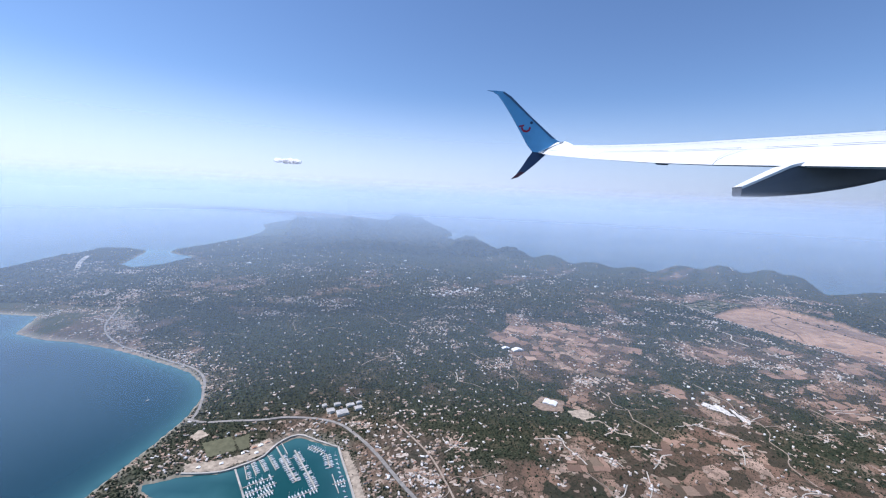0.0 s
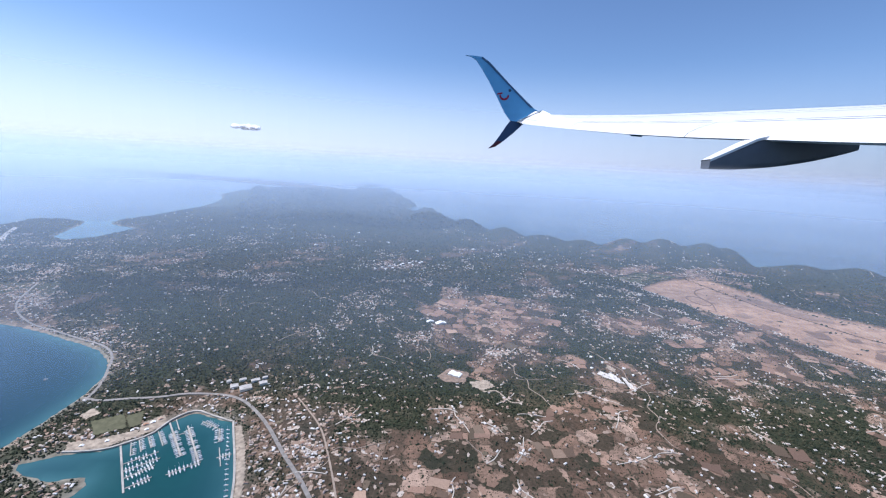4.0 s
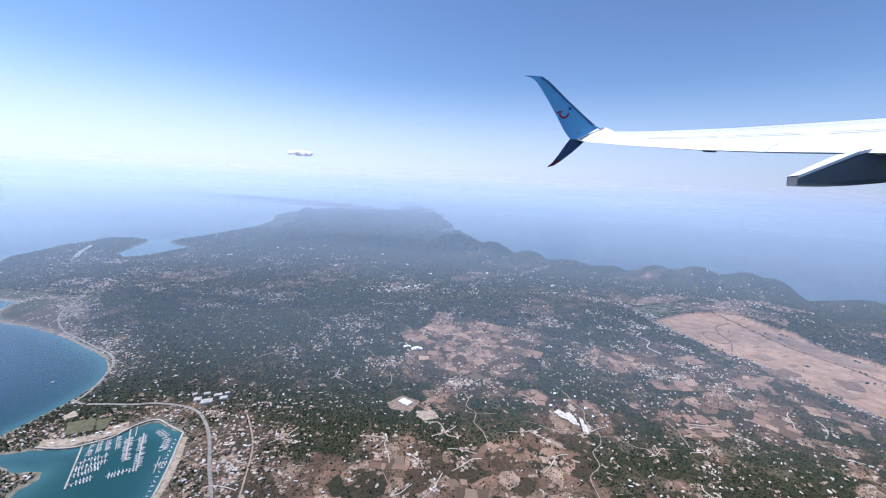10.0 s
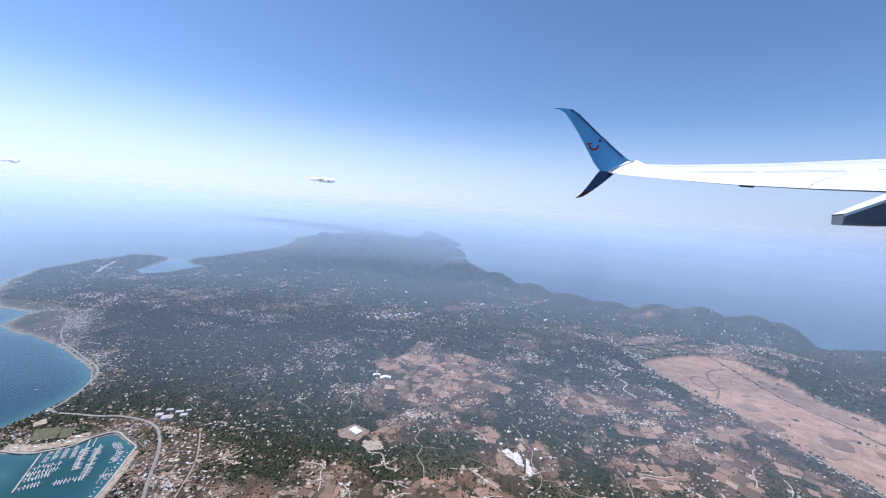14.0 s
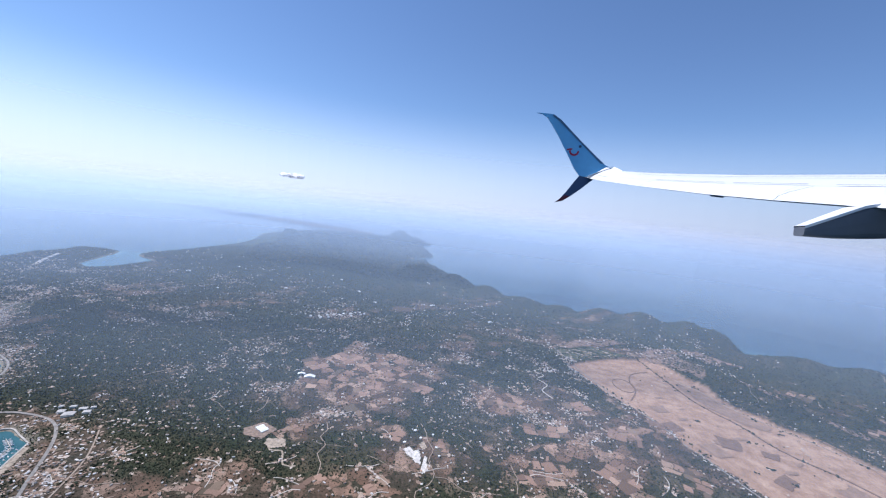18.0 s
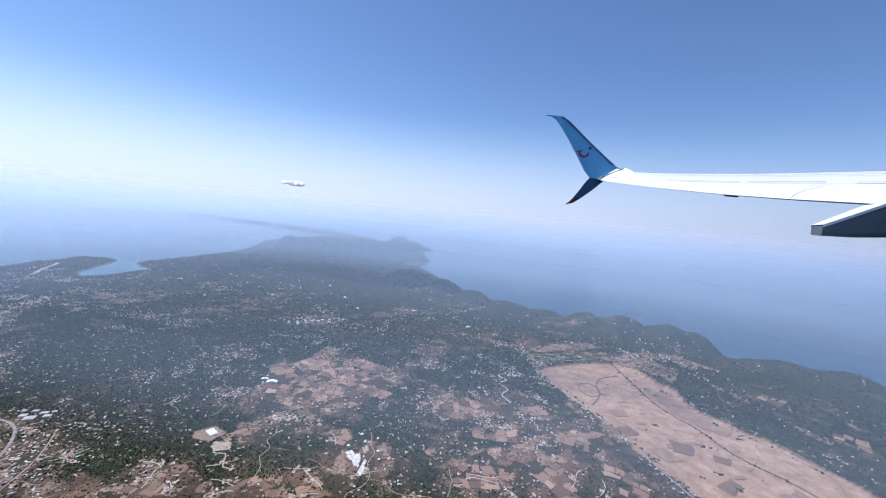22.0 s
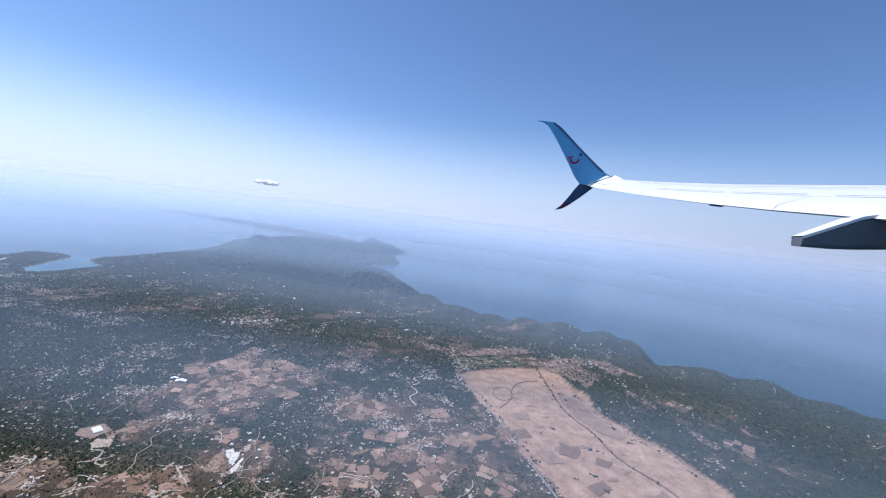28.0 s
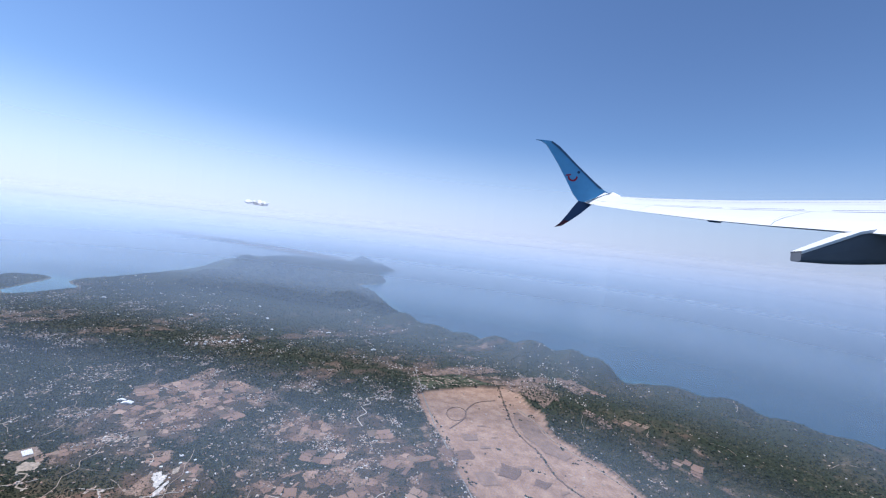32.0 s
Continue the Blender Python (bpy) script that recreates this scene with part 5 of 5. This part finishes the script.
PROTOS = [house_proto(0.24, 0.16, 0.10, 0.045, True), house_proto(0.30, 0.18, 0.12, 0.05, False, 0.06), house_proto(0.20, 0.17, 0.13, 0.04, True), house_proto(0.36, 0.17, 0.09, 0.045, False)]
hamlet_at = scatter(78, 17, 52, lambda x, y: np.clip(0.25 + dwellings(x, y) - 0.15 * wood_cover(x, y), 0, 1), 3, 1.0, 0.05)
plots, spots = [], []
for x, y in hamlet_at:
    x, y = float(x), float(y)
    turn = rng.uniform(0, math.pi)
    for _ in range(rng.randint(3, 7)):
        u, v = rng.gauss(0, 0.55), rng.gauss(0, 0.28)
        hx, hy = x + u * math.cos(turn) - v * math.sin(turn), y + u * math.sin(turn) + v * math.cos(turn)
        if shore(hx, hy)[0] > 0.4 and not CLEARED.read(np.array([hx]), np.array([hy]))[0]:
            spots.append((hx, hy, turn + rng.choice((0, math.pi / 2)) + rng.uniform(-0.2, 0.2)))
            plots.append((hx + rng.uniform(-0.15, 0.15), hy + rng.uniform(-0.15, 0.15)))
    reach = rng.uniform(1.0, 2.2)
    bend = rng.uniform(-0.5, 0.5)
    pts = [(x - reach * math.cos(turn), y - reach * math.sin(turn)), (x - 0.3 * reach * math.cos(turn) + 0.2, y - 0.3 * reach * math.sin(turn)), (x + 0.5 * reach * math.cos(turn + bend * 0.4), y + 0.5 * reach * math.sin(turn + bend * 0.4)), (x + reach * math.cos(turn + bend), y + reach * math.sin(turn + bend))]
    if min(shore([p[0] for p in pts], [p[1] for p in pts])) > 0.5:
        strip("lane", pts, 0.085, PALE, lift=0.055, step=0.3, label="pale lane through a cluster of villas", category="lane")
for k, (x, y, turn) in enumerate(spots[:300]):
    m = pose(x, y, float(ground_z(x, y)[0]), 0, 0, math.degrees(turn))
    if k < 4:
        PROTOS[k].matrix_world = m
    else:
        copy_thing(PROTOS[rng.choice((0, 0, 1, 2, 2, 3))], m)


def place_many(points, template, size, turn, stretch=None):
    """Vertices of many copies of a template, each with its own size and turn."""
    c, s = np.cos(turn)[:, None], np.sin(turn)[:, None]
    t = template[None] * size[:, None, :]
    x, y = t[..., 0] * c - t[..., 1] * s, t[..., 0] * s + t[..., 1] * c
    z = ground_z(points[:, 0], points[:, 1])
    return np.stack([x + points[:, :1], y + points[:, 1:2], t[..., 2] + z[:, None]], -1)


def many_houses(name, points, scale, seed, label):
    g = np.random.default_rng(seed)
    n = len(points)
    tem = np.array([(-.5, -.5, -.4), (.5, -.5, -.4), (.5, .5, -.4), (-.5, .5, -.4), (-.5, -.5, 1), (.5, -.5, 1), (.5, .5, 1), (-.5, .5, 1),
                    (-.56, -.56, 1), (.56, -.56, 1), (.56, .56, 1), (-.56, .56, 1), (-.36, 0, 1.45), (.36, 0, 1.45)])
    size = np.stack([0.12 + 0.26 * g.random(n) ** 1.6, g.uniform(0.09, 0.17, n), g.uniform(0.06, 0.12, n)], 1) * scale[:, None]
    v = place_many(points, tem, size, g.uniform(0, 2 * math.pi, n))
    base = (np.arange(n) * 14)[:, None, None]
    quads = np.array([(0, 1, 5, 4), (1, 2, 6, 5), (2, 3, 7, 6), (3, 0, 4, 7), (8, 9, 13, 12), (10, 11, 12, 13)])
    tris = np.array([(8, 12, 11), (9, 10, 13)])
    q, t = (base + quads[None]).reshape(-1, 4), (base + tris[None]).reshape(-1, 3)
    mi = np.concatenate([np.tile([0, 0, 0, 0, 1, 1], n), np.ones(2 * n, int)])
    me = quick_mesh(name, v.reshape(-1, 3), [q, t], [WALL, ROOF], mi)
    return tagged(new(name, me), label, "houses", kind="stuff")


def many_yards(name, points, seed, label, big=1.0):
    """Bare trodden ground and gardens round the houses."""
    g = np.random.default_rng(seed)
    n, k = len(points), 9
    ang = np.linspace(0, 2 * math.pi, k + 1)[:-1]
    ring = np.stack([np.cos(ang), np.sin(ang), np.zeros(k)], 1)
    size = np.stack([g.uniform(0.16, 0.5, n), g.uniform(0.12, 0.34, n), np.zeros(n)], 1) * big * 0.7
    v = place_many(points, ring, size, g.uniform(0, 6.28, n))
    v[..., :2] += g.uniform(-0.08, 0.08, v[..., :2].shape)
    flat = v.reshape(-1, 3)
    flat[:, 2] = ground_z(flat[:, 0], flat[:, 1]) + np.repeat(0.028 + 0.01 * g.random(n), k)
    f = (np.arange(n) * k)[:, None] + np.arange(k)[None]
    return tagged(new(name, quick_mesh(name, flat, f, [YARD])), label, "yards", kind="stuff")


YARD = island_mat("trodden_yard", ((0, (0.58, 0.49, 0.40)), (0.25, (0.32, 0.225, 0.16)), (0.6, (0.21, 0.142, 0.10)), (0.85, (0.44, 0.335, 0.25)), (1, (0.13, 0.105, 0.065))), 0.95)
g = np.random.default_rng(51)
plots = np.concatenate([np.array(plots)] + [np.array(plots) + g.normal(0, 0.45, (len(plots), 2)) for _ in range(2)])
plots = plots[(shore(plots[:, 0], plots[:, 1]) > 0.6) & (CLEARED.read(plots[:, 0], plots[:, 1]) == 0)]
many_yards("villa_plots", plots, 17, "pale bare plots round villas", 1.25)
k = g.random((110, 2))
golf = np.array([[19.6, 91.5]]) * (1 - k[:, :1]) + np.array([[30.6, 98.7]]) * k[:, :1] + np.array([[5.5, -4.0]]) * k[:, 1:]
golf = golf[inside([(18.59, 91.4), (23.96, 87.39), (37.82, 95.95), (28.69, 99.44)], golf[:, 0], golf[:, 1])]
many_yards("golf_bunkers", golf, 53, "small pale sand bunkers and greens on the golf course", 1.3)
many_yards("house_yards", scatter(4200, 16, 90, lambda x, y: np.clip(dwellings(x, y) * 0.8 + 0.02, 0, 1), 15, 1.1, 0.8), 16, "pale bare yards and plots round houses")
pts = scatter(7600, 16, 115, dwellings, 5, 1.1, 0.95)
many_houses("scattered_houses", pts, np.full(len(pts), 1.03), 8, "scattered pale houses with tiled roofs among trees")
pts = scatter(2600, 75, 200, lambda x, y: dwellings(x, y) * np.clip((175 - y) / 80, 0.02, 1), 6, 1.2, 1.3)
many_houses("far_houses", pts, np.full(len(pts), 1.25), 9, "far pale houses of towns and villages")


# ---- trees ----
def many_trees(name, points, lo, hi, seed, label, flat=0.8, fine=False):
    g = np.random.default_rng(seed)
    n = len(points)
    phi = (1 + 5 ** 0.5) / 2
    ico = np.array([(-1, phi, 0), (1, phi, 0), (-1, -phi, 0), (1, -phi, 0), (0, -1, phi), (0, 1, phi), (0, -1, -phi), (0, 1, -phi), (phi, 0, -1), (phi, 0, 1), (-phi, 0, -1), (-phi, 0, 1)]) / 1.9
    tri = np.array([(0, 11, 5), (0, 5, 1), (0, 1, 7), (0, 7, 10), (0, 10, 11), (1, 5, 9), (5, 11, 4), (11, 10, 2), (10, 7, 6), (7, 1, 8), (3, 9, 4), (3, 4, 2), (3, 2, 6), (3, 6, 8), (3, 8, 9), (4, 9, 5), (2, 4, 11), (6, 2, 10), (8, 6, 7), (9, 8, 1)])
    if fine:
        ico = np.array([(1, 0, 0), (0, 1, 0), (-1, 0, 0), (0, -1, 0), (0.1, 0, 1), (0, 0.1, -1)], float)
        tri = np.array([(0, 1, 4), (1, 2, 4), (2, 3, 4), (3, 0, 4), (1, 0, 5), (2, 1, 5), (3, 2, 5), (0, 3, 5)])
    s = g.uniform(lo, hi, n) * (0.7 + 0.8 * g.random(n) ** 2)
    size = np.stack([s * g.uniform(0.8, 1.4, n), s * g.uniform(0.8, 1.3, n), s * flat * g.uniform(0.7, 1.3, n)], 1) / 2
    v = place_many(points, ico, size, g.uniform(0, 6.28, n))
    v = v + g.uniform(-0.22, 0.22, v.shape) * s[:, None, None]
    v[..., 2] += size[:, 2:3] * 0.6
    f = ((np.arange(n) * len(ico))[:, None, None] + tri[None]).reshape(-1, 3)
    return tagged(new(name, quick_mesh(name, v.reshape(-1, 3), f, [LEAF])), label, "trees", kind="stuff")


def treed(x, y):
    return np.clip(0.13 + 0.87 * wood_cover(x, y), 0, 1) * (1 - 0.985 * inside(PLAIN, x, y)) * np.clip(1.15 - built_cover(x, y), 0.6, 1) * (1 - 0.5 * np.minimum(in_fields(x, y), 1)) * (1 - 0.95 * CLEARED.read(x, y))


many_trees("olive_and_cypress_woods", scatter(120000, 14, 75, treed, 21, 1.0, 0.6), 0.09, 0.20, 22, "dark green olive and cypress woods with gaps", 0.9, True)
many_trees("dry_scrub", scatter(60000, 14, 60, lambda x, y: 0.7 * (1 - inside(PLAIN, x, y)) * (1 - 0.6 * wood_cover(x, y)) * np.clip(1.1 - built_cover(x, y), 0.3, 1) * (1 - 0.95 * CLEARED.read(x, y)), 27, 1.0, 0.5), 0.04, 0.10, 28, "low dark scrub and garden shrubs on dry ground", 0.7, True)
many_trees("wooded_hills", scatter(95000, 70, 170, treed, 23, 1.1, 1.05), 0.16, 0.40, 24, "dark green woods on the rolling hills", 0.8, True)
many_trees("far_woods", scatter(20000, 150, 330, treed, 25, 1.0, 0.35), 0.45, 1.1, 26, "far dark woods on the mountains", 0.6)

g = np.random.default_rng(41)
rows = []
for x0, y0, x1, y1 in ((19.56, 91.66, 29.19, 98.63), (21.55, 89.95, 32.12, 98.18), (23.54, 88.67, 35.07, 96.93), (25.49, 89.1, 37.04, 96.04), (26.4, 92.08, 22.46, 93.79), (30.25, 94.65, 27.28, 96.93)):
    k = g.random((90, 1))
    rows.append(np.array([[x0, y0]]) * (1 - k) + np.array([[x1, y1]]) * k + g.normal(0, 0.12, (90, 2)))
for line in ([(39.19, 95.77), (40.45, 87.47), (42.26, 77.5), (44.13, 72.91), (46.37, 69.64), (48.15, 64.29), (50.3, 61.4), (53.35, 58.34)], [(26.23, 77.23), (29.68, 70.61), (33.04, 63.67), (35.92, 56.95)], [(59.74, 62.27), (57.26, 66.3), (53.6, 70.52), (50.14, 74.58)]):
    p = curve_points(line, 0.25)
    p = p[g.random(len(p)) < 0.55]
    rows.append(p + g.normal(0, 0.14, p.shape))
for k in range(46):
    x, y = g.uniform(26, 60), g.uniform(48, 100)
    if inside(PLAIN, [x], [y])[0]:
        rows.append(np.array([[x, y]]) + g.normal(0, 1, (g.integers(2, 9), 2)) * np.array([[0.35, 0.12]]))
many_trees("plain_tree_rows", np.concatenate(rows), 0.12, 0.30, 42, "dark tree rows along lanes and the golf course", 0.9)
